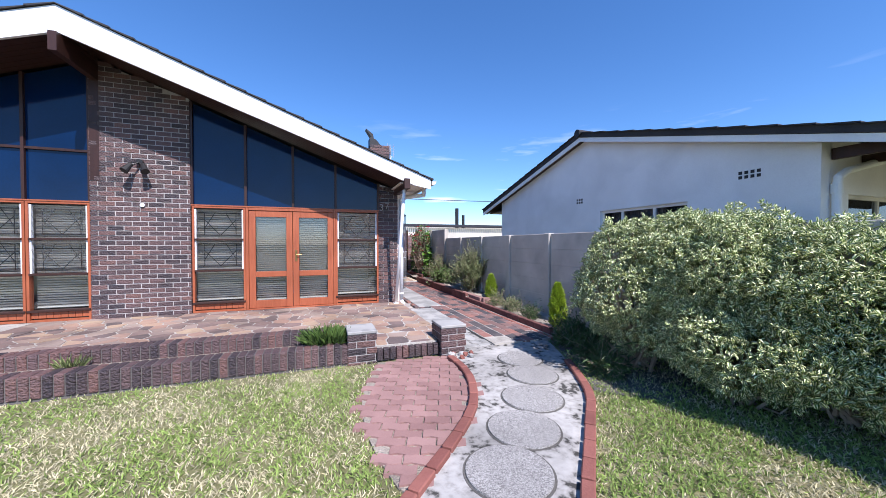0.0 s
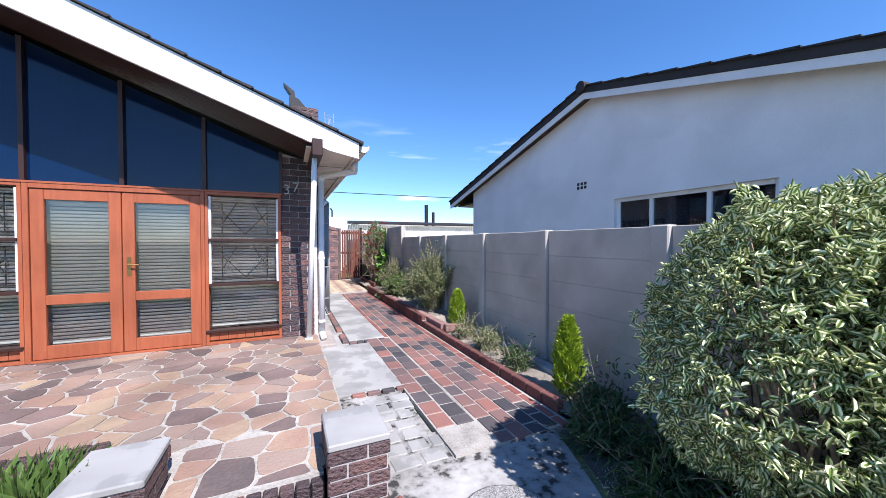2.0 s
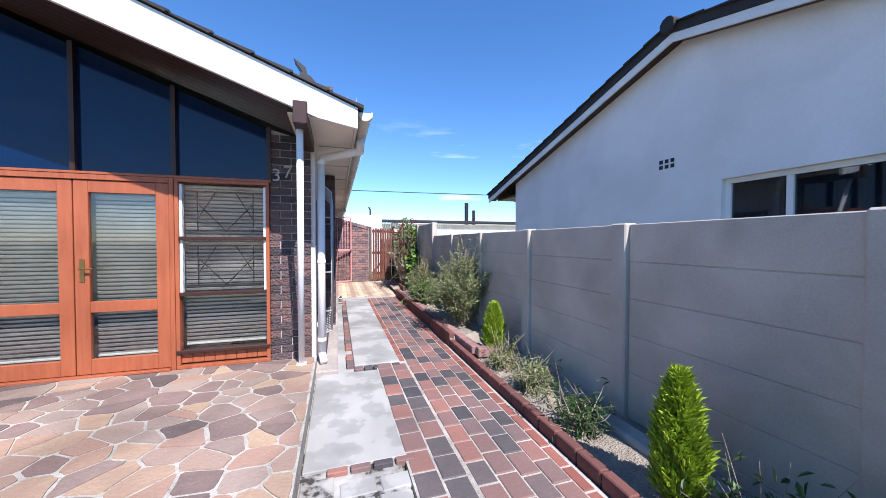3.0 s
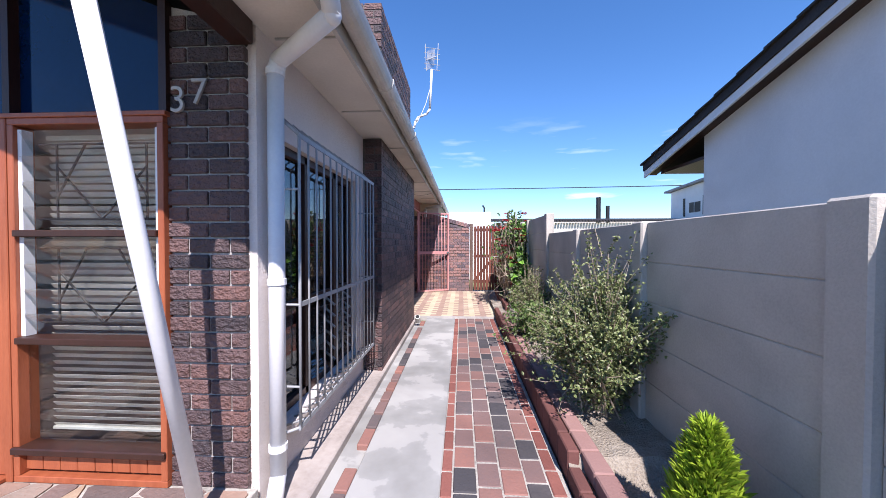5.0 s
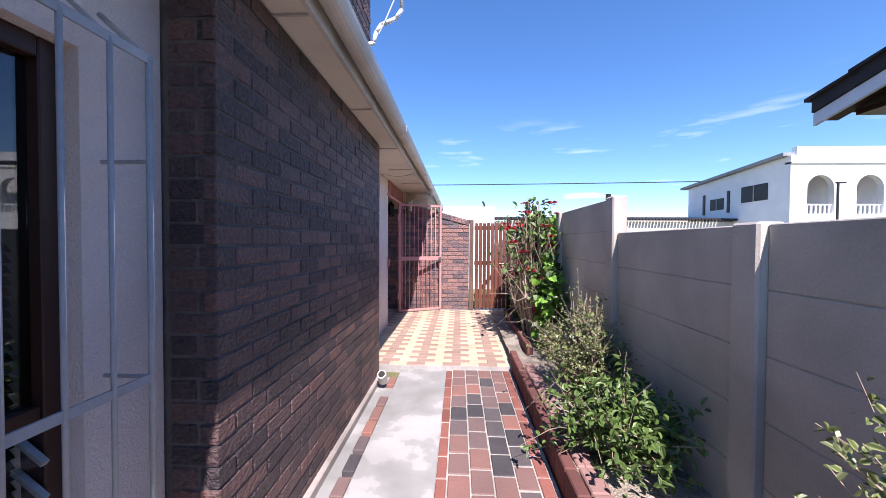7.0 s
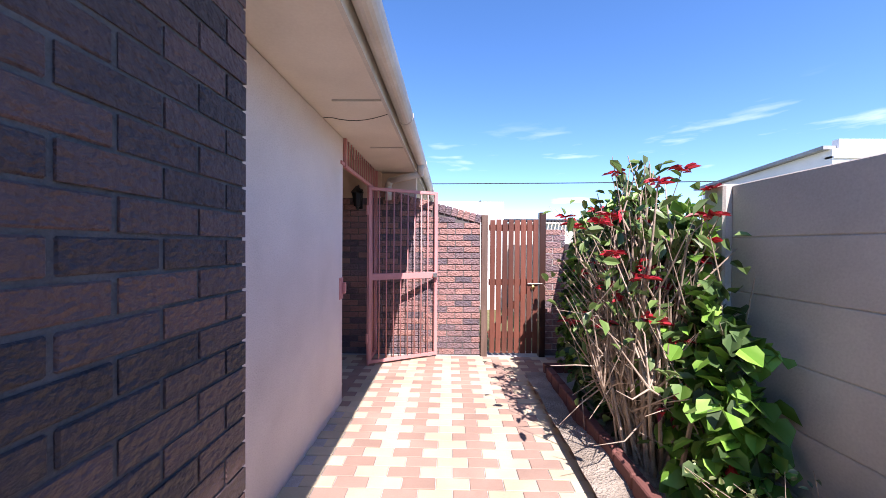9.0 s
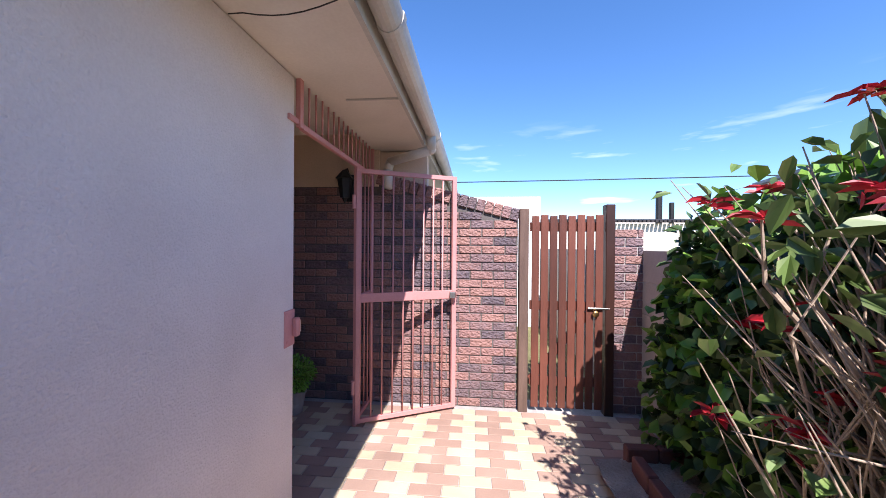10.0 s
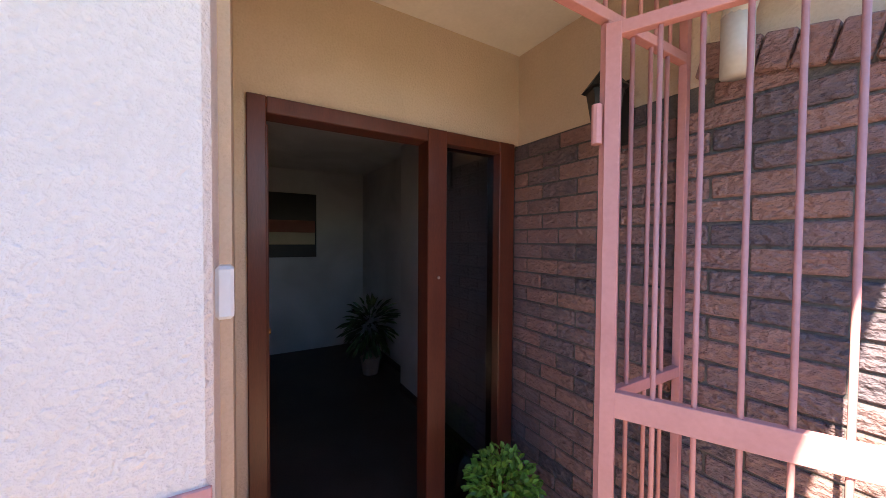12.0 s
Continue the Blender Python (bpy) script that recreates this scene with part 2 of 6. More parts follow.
KERB = material("maroon painted kerb", [(0.2, (0.12, 0.05, 0.042)), (0.8, (0.21, 0.085, 0.07))], 5, 60, 0.85, 0.5, 0.006, pieces=0.3)
CREAM = material("far cream wall", [(0.3, (0.62, 0.58, 0.50)), (0.7, (0.70, 0.66, 0.58))], 1, 20, 0.9, 0.1)
FAR_WHITE = material("bright white wall", [(0.3, (0.78, 0.77, 0.75)), (0.7, (0.85, 0.84, 0.82))], 1, 20, 0.9, 0.1, stain=0.08)
INNER_WALL = material("inner white wall", [(0.3, (0.60, 0.60, 0.60)), (0.7, (0.68, 0.68, 0.68))], 2, 60, 0.9, 0.1)
INNER_FLOOR = material("dark inner floor", [(0.3, (0.05, 0.035, 0.03)), (0.7, (0.09, 0.06, 0.05))], 3, 60, 0.5, 0.1)
BARK = material("pale woody stem", [(0.3, (0.27, 0.20, 0.14)), (0.7, (0.52, 0.43, 0.33))], 12, 90, 0.9, 0.5, 0.004)
CHROME = material("worn chrome", [(0.3, (0.45, 0.43, 0.40)), (0.7, (0.6, 0.58, 0.55))], 12, 90, 0.3, 0.1, metal=1.0)
BRASS = material("dull brass", [(0.3, (0.36, 0.22, 0.09)), (0.7, (0.5, 0.32, 0.13))], 12, 90, 0.35, 0.1, metal=1.0)
RED_PAINT = material("red paint", [(0.3, (0.45, 0.03, 0.03)), (0.7, (0.55, 0.05, 0.05))], 12, 90, 0.5, 0.1)
CURTAIN = material("grey curtain", [(0.3, (0.25, 0.26, 0.27)), (0.7, (0.42, 0.43, 0.44))], 3, 60, 0.9, 0.0, stretch=(1, 14, 0.5))
NUMBER = material("grey iron numeral", [(0.3, (0.36, 0.34, 0.32)), (0.7, (0.55, 0.53, 0.50))], 12, 90, 0.45, 0.2)
GLASS = glass_material("window glass", (0.93, 0.95, 0.95), 0.03, 0.07)
DARK_GLASS = glass_material("dim window glass", (0.42, 0.47, 0.52), 0.02, 0.09)
LEAF_VAR = leaf_material("variegated leaf", (0.125, 0.20, 0.04), (0.90, 0.90, 0.54), 0.24)
LEAF_LIME = leaf_material("lime conifer sprig", (0.30, 0.42, 0.03), (0.40, 0.50, 0.05))
LEAF_SMALL = leaf_material("small olive leaf", (0.14, 0.18, 0.06), (0.32, 0.34, 0.15), 0.34)
LEAF_VINE = leaf_material("fresh green vine leaf", (0.16, 0.34, 0.045), (0.22, 0.40, 0.07))
LEAF_DARK = leaf_material("dark and shaded green leaf", (0.05, 0.10, 0.03), (0.08, 0.14, 0.04))
LEAF_MID = leaf_material("mid green leaf", (0.10, 0.17, 0.04), (0.14, 0.21, 0.06))
LEAF_RED = leaf_material("red bract", (0.42, 0.02, 0.03), (0.34, 0.015, 0.025))
GRASS = leaf_material("lawn blade", (0.24, 0.34, 0.075), (0.34, 0.43, 0.13), gloss=0.7)
DRY = leaf_material("dry lawn blade", (0.58, 0.53, 0.34), (0.66, 0.60, 0.42), gloss=0.8)


# ---- builders ----
def bm_new():
    return bmesh.new()


def box(bm, x0, x1, y0, y1, z0, z1, bevel=0.0, m=None):
    made = bmesh.ops.create_cube(bm, size=1.0)["verts"]
    t = Matrix.Translation(((x0 + x1) / 2, (y0 + y1) / 2, (z0 + z1) / 2)) @ Matrix.Diagonal((abs(x1 - x0), abs(y1 - y0), abs(z1 - z0), 1))
    bmesh.ops.transform(bm, matrix=(m @ t) if m else t, verts=made)
    if bevel:
        edges = list({e for v in made for e in v.link_edges})
        bmesh.ops.bevel(bm, geom=edges, offset=bevel, segments=1, affect="EDGES", profile=0.5)
    return bm


def rod(bm, p, q, r, seg=8, r2=None):
    p, q = Vector(p), Vector(q)
    d = q - p
    m = Matrix.Translation((p + q) / 2) @ d.to_track_quat("Z", "Y").to_matrix().to_4x4()
    bmesh.ops.create_cone(bm, cap_ends=True, segments=seg, radius1=r, radius2=r if r2 is None else r2, depth=d.length, matrix=m)
    return bm


def pipe(bm, pts, r, seg=10):
    for a, b in zip(pts, pts[1:]):
        rod(bm, a, b, r, seg)
    for a in pts[1:-1]:
        bmesh.ops.create_uvsphere(bm, u_segments=seg, v_segments=6, radius=r * 1.02, matrix=Matrix.Translation(a))
    return bm


def ball(bm, c, r, seg=10, sc=(1, 1, 1)):
    bmesh.ops.create_uvsphere(bm, u_segments=seg, v_segments=max(5, seg // 2 + 1), radius=r, matrix=Matrix.Translation(c) @ Matrix.Diagonal((*sc, 1)))
    return bm


def prism(bm, outline, axis, a, b):
    """An outline of two-dimensional points, pushed along an axis from a to b."""
    def at(p, v):
        return {"x": (v, p[0], p[1]), "y": (p[0], v, p[1]), "z": (p[0], p[1], v)}[axis]
    lo = [bm.verts.new(at(p, a)) for p in outline]
    hi = [bm.verts.new(at(p, b)) for p in outline]
    k = len(outline)
    bm.faces.new(lo)
    bm.faces.new(hi)
    for i in range(k):
        bm.faces.new((lo[i], lo[(i + 1) % k], hi[(i + 1) % k], hi[i]))
    bmesh.ops.recalc_face_normals(bm, faces=bm.faces[:])
    return bm


def part(name, bm, mat, parent=None, label="", smooth=False):
    me = bpy.data.meshes.new(name)
    bm.to_mesh(me)
    bm.free()
    me.materials.append(mat)
    if smooth:
        for p in me.polygons:
            p.use_smooth = True
    ob = new(name, me)
    ob.parent = parent
    if label:
        ob["label"] = label
    return ob


def thing(name, label, category, group="", at=(0, 0, 0)):
    ob = new(name)
    ob.empty_display_size = 0.1
    return tagged(ob, label, category, group)


def struct(name, bm, mat, label="", category=""):
    return tagged(part(name, bm, mat), label, category or "", "", "structure")


def raw(name, verts, faces, mat, parent=None, uv=None, kind=""):
    me = bpy.data.meshes.new(name)
    me.from_pydata(verts, [], faces)
    me.materials.append(mat)
    if uv is not None:
        layer = me.uv_layers.new(name="leaf")
        layer.data.foreach_set("uv", np.asarray(uv, dtype=np.float32).ravel())
    ob = new(name, me)
    ob.parent = parent
    if kind:
        ob["kind"] = kind
    return ob


def unit(v):
    return v / np.maximum(np.linalg.norm(v, axis=1, keepdims=True), 1e-9)


def leaves(name, pos, axis, length, width, mat, parent, rng, fold=0.25, kind=""):
    """Folded leaf blades, one at each place, along the given axes."""
    pos, axis = np.asarray(pos, float), unit(np.asarray(axis, float))
    k = len(pos)
    length = length * rng.uniform(0.7, 1.25, (k, 1))
    width = width * rng.uniform(0.75, 1.2, (k, 1))
    side = unit(np.cross(axis, rng.normal(size=(k, 3)) * 0.5 + np.array((0, 0, 1.0))))
    up = np.cross(side, axis)
    b = pos
    tip = pos + axis * length - up * length * 0.12
    l1, l2 = pos + axis * length * 0.3 - side * width * 0.5 + up * width * fold, pos + axis * length * 0.7 - side * width * 0.42 + up * width * fold * 0.7
    r1, r2 = pos + axis * length * 0.3 + side * width * 0.5 + up * width * fold, pos + axis * length * 0.7 + side * width * 0.42 + up * width * fold * 0.7
    v = np.stack([b, l1, l2, tip, r2, r1], 1).reshape(-1, 3)
    i = np.arange(k)[:, None] * 6
    f = np.concatenate([i + np.array([0, 3, 2, 1]), i + np.array([0, 5, 4, 3])], 1).reshape(-1, 4)
    one = np.array([(0.5, 0), (0.5, 1), (0, 0.7), (0, 0.3), (0.5, 0), (1, 0.3), (1, 0.7), (0.5, 1)])
    return raw(name, v.tolist(), f.tolist(), mat, parent, np.tile(one, (k, 1)), kind)


def stems(name, lines, mat, parent, r0=0.008, sides=4):
    """Thin tapered twigs along polylines, as one mesh."""
    v, f = [], []
    for pts, r in lines:
        base = len(v)
        for j, p in enumerate(pts):
            d = (Vector(pts[min(j + 1, len(pts) - 1)]) - Vector(pts[max(j - 1, 0)])).normalized()
            a = d.orthogonal().normalized()
            c = d.cross(a)
            rr = r * (1 - 0.75 * j / max(1, len(pts) - 1))
            for s in range(sides):
                an = 2 * math.pi * s / sides
                v.append(Vector(p) + (a * math.cos(an) + c * math.sin(an)) * rr)
        for j in range(len(pts) - 1):
            for s in range(sides):
                a0, a1 = base + j * sides + s, base + j * sides + (s + 1) % sides
                f.append((a0, a1, a1 + sides, a0 + sides))
    return raw(name, [tuple(x) for x in v], f, mat, parent, kind="stuff")


def piece_mesh(name, sx, sy, sz, bevel, mat, jitter=0.0):
    bm = bm_new()
    box(bm, -sx / 2, sx / 2, -sy / 2, sy / 2, -sz / 2, sz / 2)
    if bevel:
        bmesh.ops.bevel(bm, geom=bm.edges[:], offset=bevel, segments=1, affect="EDGES")
    me = bpy.data.meshes.new(name)
    bm.to_mesh(me)
    bm.free()
    me.materials.append(mat)
    return me


LATER = []


def pieces(name, spots, mat, parent, bevel=0.004, near=None, limit=300):
    """Blocks: spots are (centre, size, turn about z). The nearest to a stretch of the plan are objects of their own, the rest one mesh."""
    LATER.append((name, spots, mat, parent, bevel, near, limit))


def lay_pieces(name, spots, mat, parent, bevel, near, limit):
    if near is not None:
        spots = sorted(spots, key=lambda s: (Vector(s[0]) - Vector(near)).length)
    rng = random.Random(len(spots))
    cache = {}
    for c, s, turn in spots[:limit]:
        key = tuple(round(q, 3) for q in s)
        if key not in cache:
            cache[key] = piece_mesh(name, *s, bevel, mat)
        ob = new(name, cache[key])
        ob.parent = parent
        ob.matrix_world = pose(c[0], c[1], c[2], rng.uniform(-0.3, 0.3), rng.uniform(-0.3, 0.3), turn + rng.uniform(-0.4, 0.4))
    rest = spots[limit:]
    if rest:
        v, f = [], []
        quad = ((0, 3, 2, 1), (4, 5, 6, 7), (0, 1, 5, 4), (1, 2, 6, 5), (2, 3, 7, 6), (3, 0, 4, 7))
        for c, s, turn in rest:
            m = pose(c[0], c[1], c[2], 0, 0, turn + rng.uniform(-0.4, 0.4))
            b0 = len(v)
            for dz in (-1, 1):
                for dx, dy in ((-1, -1), (1, -1), (1, 1), (-1, 1)):
                    v.append(tuple(m @ Vector((dx * s[0] / 2, dy * s[1] / 2, dz * s[2] / 2))))
            f += [tuple(b0 + i for i in q) for q in quad]
        raw(name + "_rest", v, f, mat, parent, kind="stuff")


def brick_spots(along, fixed, a0, a1, z0, z1, face, inside=None, course=0.086, length=0.222, joint=0.011, deep=0.05, proud=0.0035):
    """Running-bond bricks on a wall face. along 'x' or 'y'; fixed: the face's place on the other axis; face +1 or -1: the way it looks."""
    out = []
    rows = int((z1 - z0) / course + 0.5)
    rng = random.Random(int(a0 * 100) + rows)
    for r in range(rows):
        z = z0 + (r + 0.5) * course
        s = a0 - (length + joint) * (0.5 if r % 2 else 0.0)
        while s < a1 - 0.01:
            b0, b1 = max(s, a0), min(s + length, a1)
            s += length + joint
            if b1 - b0 < 0.03 or z + course / 2 > z1 + 0.03:
                continue
            mid = (b0 + b1) / 2
            if inside and not inside(mid, z):
                continue
            off = fixed + face * (proud + rng.uniform(-0.002, 0.002) - deep / 2)
            w, h = round(b1 - b0, 3), course - joint
            if along == "x":
                out.append(((mid, off, z), (w, deep, h), 0))
            else:
                out.append(((off, mid, z), (deep, w, h), 0))
    return out


# ---- ground ----
bm = bm_new()
bmesh.ops.create_grid(bm, x_segments=1, y_segments=1, size=900, matrix=Matrix.Translation((0, 0, -0.10)))
struct("ground", bm, TURF, "mown patchy green and straw-coloured lawn", "lawn")

PATH_Z, TILE_Z, TERR_Z, LAWN_Z = -0.05, 0.0, 0.10, -0.07
# weathered concrete of the garden path, curved between its edgings
def curve_at(pts, t):
    """A smooth line through a few points, t from 0 to 1."""
    s = t * (len(pts) - 1)
    i = min(int(s), len(pts) - 2)
    u = s - i
    p0, p1, p2, p3 = pts[max(i - 1, 0)], pts[i], pts[i + 1], pts[min(i + 2, len(pts) - 1)]
    return tuple(0.5 * (2 * b + (c - a) * u + (2 * a - 5 * b + 4 * c - d) * u * u + (3 * b - a - 3 * c + d) * u ** 3) for a, b, c, d in zip(p0, p1, p2, p3))


LEFT_EDGE = [(-0.9, 0.9), (-0.1, 1.4), (0.5, 1.93), (1.18, 2.66), (1.46, 3.2), (1.57, 3.7), (1.56, 4.2)]
RIGHT_EDGE = [(0.2, 0.2), (0.8, 0.85), (1.48, 1.6), (2.05, 2.2), (2.5, 2.72), (2.95, 3.6), (3.3, 4.5), (3.42, 5.0)]
bm = bm_new()
outline = [curve_at(LEFT_EDGE, i / 24) for i in range(25)] + [(1.6, 7.44), (2.34, 7.44), (2.34, 4.8), (3.40, 4.8)] + [curve_at(RIGHT_EDGE, 1 - i / 24) for i in range(25)]
prism(bm, outline, "z", -0.16, PATH_Z - 0.022)
struct("garden_path", bm, CONCRETE_PATH, "weathered grey concrete garden path with dark stains", "path")

# interlocking paving in front of the step
bm = bm_new()
PAVE_OUT = [(0.66, 4.30)] + [curve_at([(0.66, 4.2), (0.42, 3.6), (0.34, 3.1), (0.34, 2.6), (0.42, 2.1), (0.5, 1.95)], i / 12) for i in range(13)] + [curve_at(LEFT_EDGE, 0.35 + 0.65 * i / 14) for i in range(15)]
prism(bm, PAVE_OUT, "z", -0.15, LAWN_Z - 0.012)
paving = struct("entry_paving", bm, SOIL, "faded pink interlocking zigzag pavers before the step", "paving")

def in_poly(p, poly):
    inside = False
    for (x0, y0), (x1, y1) in zip(poly, poly[1:] + poly[:1]):
        if (y0 > p[1]) != (y1 > p[1]) and p[0] < (x1 - x0) * (p[1] - y0) / (y1 - y0) + x0:
            inside = not inside
    return inside


# a zigzag paver, laid in rows
def zigzag_mesh():
    bm = bm_new()
    o = [(-0.11, -0.05), (-0.05, -0.036), (0.05, -0.064), (0.11, -0.05), (0.11, 0.05), (0.05, 0.036), (-0.05, 0.064), (-0.11, 0.05)]
    prism(bm, [(x * 0.97, y * 0.96) for x, y in o], "z", -0.03, 0.0)
    me = bpy.data.meshes.new("paver")
    bm.to_mesh(me)
    bm.free()
    me.materials.append(PAVER)
    return me


zig = zigzag_mesh()
rng = random.Random(4)
for r in range(-2, 40):
    for c in range(-6, 14):
        u, v = (c + 0.5 * (r % 2)) * 0.226, r * 0.105
        x, y = 0.2 + u * 0.94 + v * 0.34, 1.4 - u * 0.34 + v * 0.94
        if in_poly((x, y), PAVE_OUT):
            ob = new("paver", zig)
            ob.parent = paving
            ob.matrix_world = pose(x, y, LAWN_Z + rng.uniform(0, 0.004), rng.uniform(-0.5, 0.5), rng.uniform(-0.5, 0.5), -20)

# red brick edgings
for nm, line, lab in (("path_edging", LEFT_EDGE, "curved row of worn red bricks edging the path"), ("lawn_edging", RIGHT_EDGE[:6], "row of worn red bricks beside the lawn")):
    e = tagged(new(nm), lab, "edging", "", "structure")
    pts = [curve_at(line, i / 400) for i in range(401)]
    spots, dist = [], 0.0
    for a, b in zip(pts, pts[1:]):
        dist += math.dist(a, b)
        if dist > 0.228:
            dist = 0.0
            spots.append(((a[0], a[1], LAWN_Z - 0.01), (0.215, 0.085, 0.10), math.degrees(math.atan2(b[1] - a[1], b[0] - a[0]))))
    pieces("brick", spots, RED_EDGE, e, 0.008)

# round stepping stones set in the path
step_label = "round exposed-pebble stepping stone set in the concrete path"
for x, y, r in ((0.78, 1.46, 0.29), (1.14, 1.93, 0.29), (1.52, 2.35, 0.29), (1.90, 2.79, 0.29), (2.24, 3.29, 0.28), (2.40, 3.80, 0.28), (0.42, 1.0, 0.29)):
    bm = bm_new()
    bmesh.ops.create_cone(bm, cap_ends=True, segments=40, radius1=r, radius2=r - 0.008, depth=0.08, matrix=Matrix.Translation((x, y, PATH_Z - 0.05)))
    ring = bm_new()
    bmesh.ops.create_cone(ring, cap_ends=True, segments=40, radius1=r + 0.014, radius2=r + 0.010, depth=0.05, matrix=Matrix.Translation((x, y, PATH_Z - 0.0445)))
    st = tagged(part("stepping_stone", bm, PEBBLE), step_label, "stepping stone", "stepping stones")
    part("joint", ring, JOINT_AND_SHADE, st, "dark mossy joint round the stone")

# concrete slabs beside the terrace and along the house
SLAB_PATCH = [(1.70, 2.38, 5.72, 7.42), (1.70, 1.90, 4.70, 5.64)]
for i, (x0, x1, y0, y1) in enumerate(SLAB_PATCH):
    bm = box(bm_new(), x0, x1, y0, y1, -0.12, PATH_Z - 0.004 * i, 0.006)
    struct("concrete_slab", bm, CONCRETE if i == 0 else CONCRETE_PATH, "pale worn concrete slab beside the stone terrace", "slab")
bm = box(bm_new(), 2.12, 2.67, 7.60, 12.58, -0.12, PATH_Z + 0.01, 0.006)
struct("side_slab", bm, CONCRETE, "long pale concrete strip along the side path", "slab")
bm = box(bm_new(), 1.60, 1.93, 7.45, 12.4, -0.12, PATH_Z + 0.03, 0.008)
struct("house_apron", bm, APRON, "narrow pale concrete apron along the house wall", "slab")
bm = box(bm_new(), 1.93, 2.12, 7.45, 12.4, -0.14, PATH_Z - 0.035)
channel = struct("drain_channel", bm, CONCRETE, "shallow drain channel beside the house with brick edge", "drain")
rr = random.Random(8)
pieces("brick", [((2.073, 7.72 + i * 0.236, PATH_Z - 0.018), (0.085, 0.17 + 0.055 * rr.random(), 0.05), 0) for i in range(20) if rr.random() > 0.1], PAVE_BRICK, channel, 0.006)
bm = box(bm_new(), 2.37, 3.45, 4.42, 12.6, -0.14, PATH_Z - 0.0005)
strip = struct("brick_path", bm, SAND_JOINT, "side path of mixed red and charcoal paving bricks", "path")
spots = []
rng = random.Random(3)
# five bricks across, each column in running bond along the path, red edge on the house side
widths = [(2.705, 0.068, "r"), (2.82, 0.142, "b"), (2.972, 0.142, "b"), (3.124, 0.142, "b"), (3.268, 0.132, "b"), (3.382, 0.08, "r")]
red_spots = []
for k, (cx, w, kind) in enumerate(widths):
    ln = 0.222
    y = (7.6 if k == 0 else 4.45) - (ln / 2 if k % 2 else 0) - 0.05 * (k == 2)
    while y < 12.55:
        y0, y1 = max(y, 4.42), min(y + ln, 12.58)
        if y1 - y0 > 0.04:
            (red_spots if kind == "r" else spots).append(((cx, (y0 + y1) / 2, PATH_Z - 0.02 + rng.uniform(-0.003, 0.004)), (w, round(y1 - y0, 3), 0.05), 0))
        y += ln + 0.014
for k in range(2):
    y = 4.80 - 0.11 * (k % 2)
    while y < 7.5:
        y0, y1 = max(y, 4.78), min(y + 0.225, 7.58)
        if y1 - y0 > 0.05:
            spots.append(((2.465 + k * 0.175, (y0 + y1) / 2, PATH_Z - 0.02 + rng.uniform(-0.003, 0.004)), (0.162, round(y1 - y0, 3), 0.05), 0))
        y += 0.237
for k in range(5):
    spots.append(((2.17 + k * 0.11, 7.525, PATH_Z - 0.02), (0.10, 0.10, 0.05), 0))
pieces("brick", spots, PAVE_BRICK, strip, 0.006, (3, 7, 0))
pieces("edge_brick", red_spots, RED_EDGE, strip, 0.006)

# soil under the shrub, coloured dark for the shade the shrub casts
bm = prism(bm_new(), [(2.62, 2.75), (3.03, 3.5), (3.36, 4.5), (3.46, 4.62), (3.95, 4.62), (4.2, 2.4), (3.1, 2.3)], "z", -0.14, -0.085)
struct("shrub_soil", bm, JOINT_AND_SHADE, "soil under the variegated shrub, darkened for its shade", "soil")
# planted bed along the boundary: soil, kerb
bm = bm_new()
grid = bmesh.ops.create_grid(bm, x_segments=12, y_segments=120, size=0.5, matrix=Matrix.Translation((3.9, 9.32, 0.04)) @ Matrix.Diagonal((0.86, 11.74, 1, 1)))
for v in bm.verts:
    v.co.z += 0.05 * noise.noise(v.co * 2.3) + 0.02 * noise.noise(v.co * 9) + (0.05 if v.co.y > 8 else -0.05)
struct("garden_bed", bm, SOIL, "dry sandy soil of the narrow planted bed", "soil")
kerb = tagged(new("bed_kerb"), "low maroon brick kerb retaining the planted bed", "kerb", "", "structure")
ks = []
y = 4.6
while y < 15.0:
    kx = 3.50 if y < 12.6 else 3.72
    ks.append(((kx, y + 0.11, -0.03 if y < 8 else 0.03), (0.075, 0.216, 0.16 if y < 8 else (0.22 if y < 12.6 else 0.34)), 0))
    y += 0.228
ks += [((3.80 + i * 0.228, 15.20, 0.03), (0.216, 0.075, 0.34), 0) for i in range(2)]
pieces("brick", ks, KERB, kerb, 0.008)
ks2 = [((3.62, 7.5 + i * 0.228, 0.07), (0.12, 0.216, 0.10), 0) for i in range(22)] + [((3.72 + i * 0.228, 7.35, 0.06), (0.216, 0.105, 0.12), 0) for i in range(2)]
pieces("brick", ks2, PAVER, kerb, 0.008)
# pale concrete footing strip at the foot of the boundary wall
bm = box(bm_new(), 3.93, 4.08, 3.4, 7.3, -0.1, 0.05, 0.012)
struct("wall_footing", bm, CONCRETE, "pale concrete footing along the boundary wall", "footing")

# buff and brown tiles before the entrance
bm = box(bm_new(), 0.55, 3.66, 12.6, 16.35, -0.14, TILE_Z - 0.006)
box(bm, 3.661, 4.2, 15.2, 16.35, -0.14, TILE_Z - 0.006)
court = struct("tiled_court", bm, MORTAR, "buff and pinkish-brown checkered paving before the entrance", "paving")
yel, bro = [], []
TL, TW = 0.222, 0.111
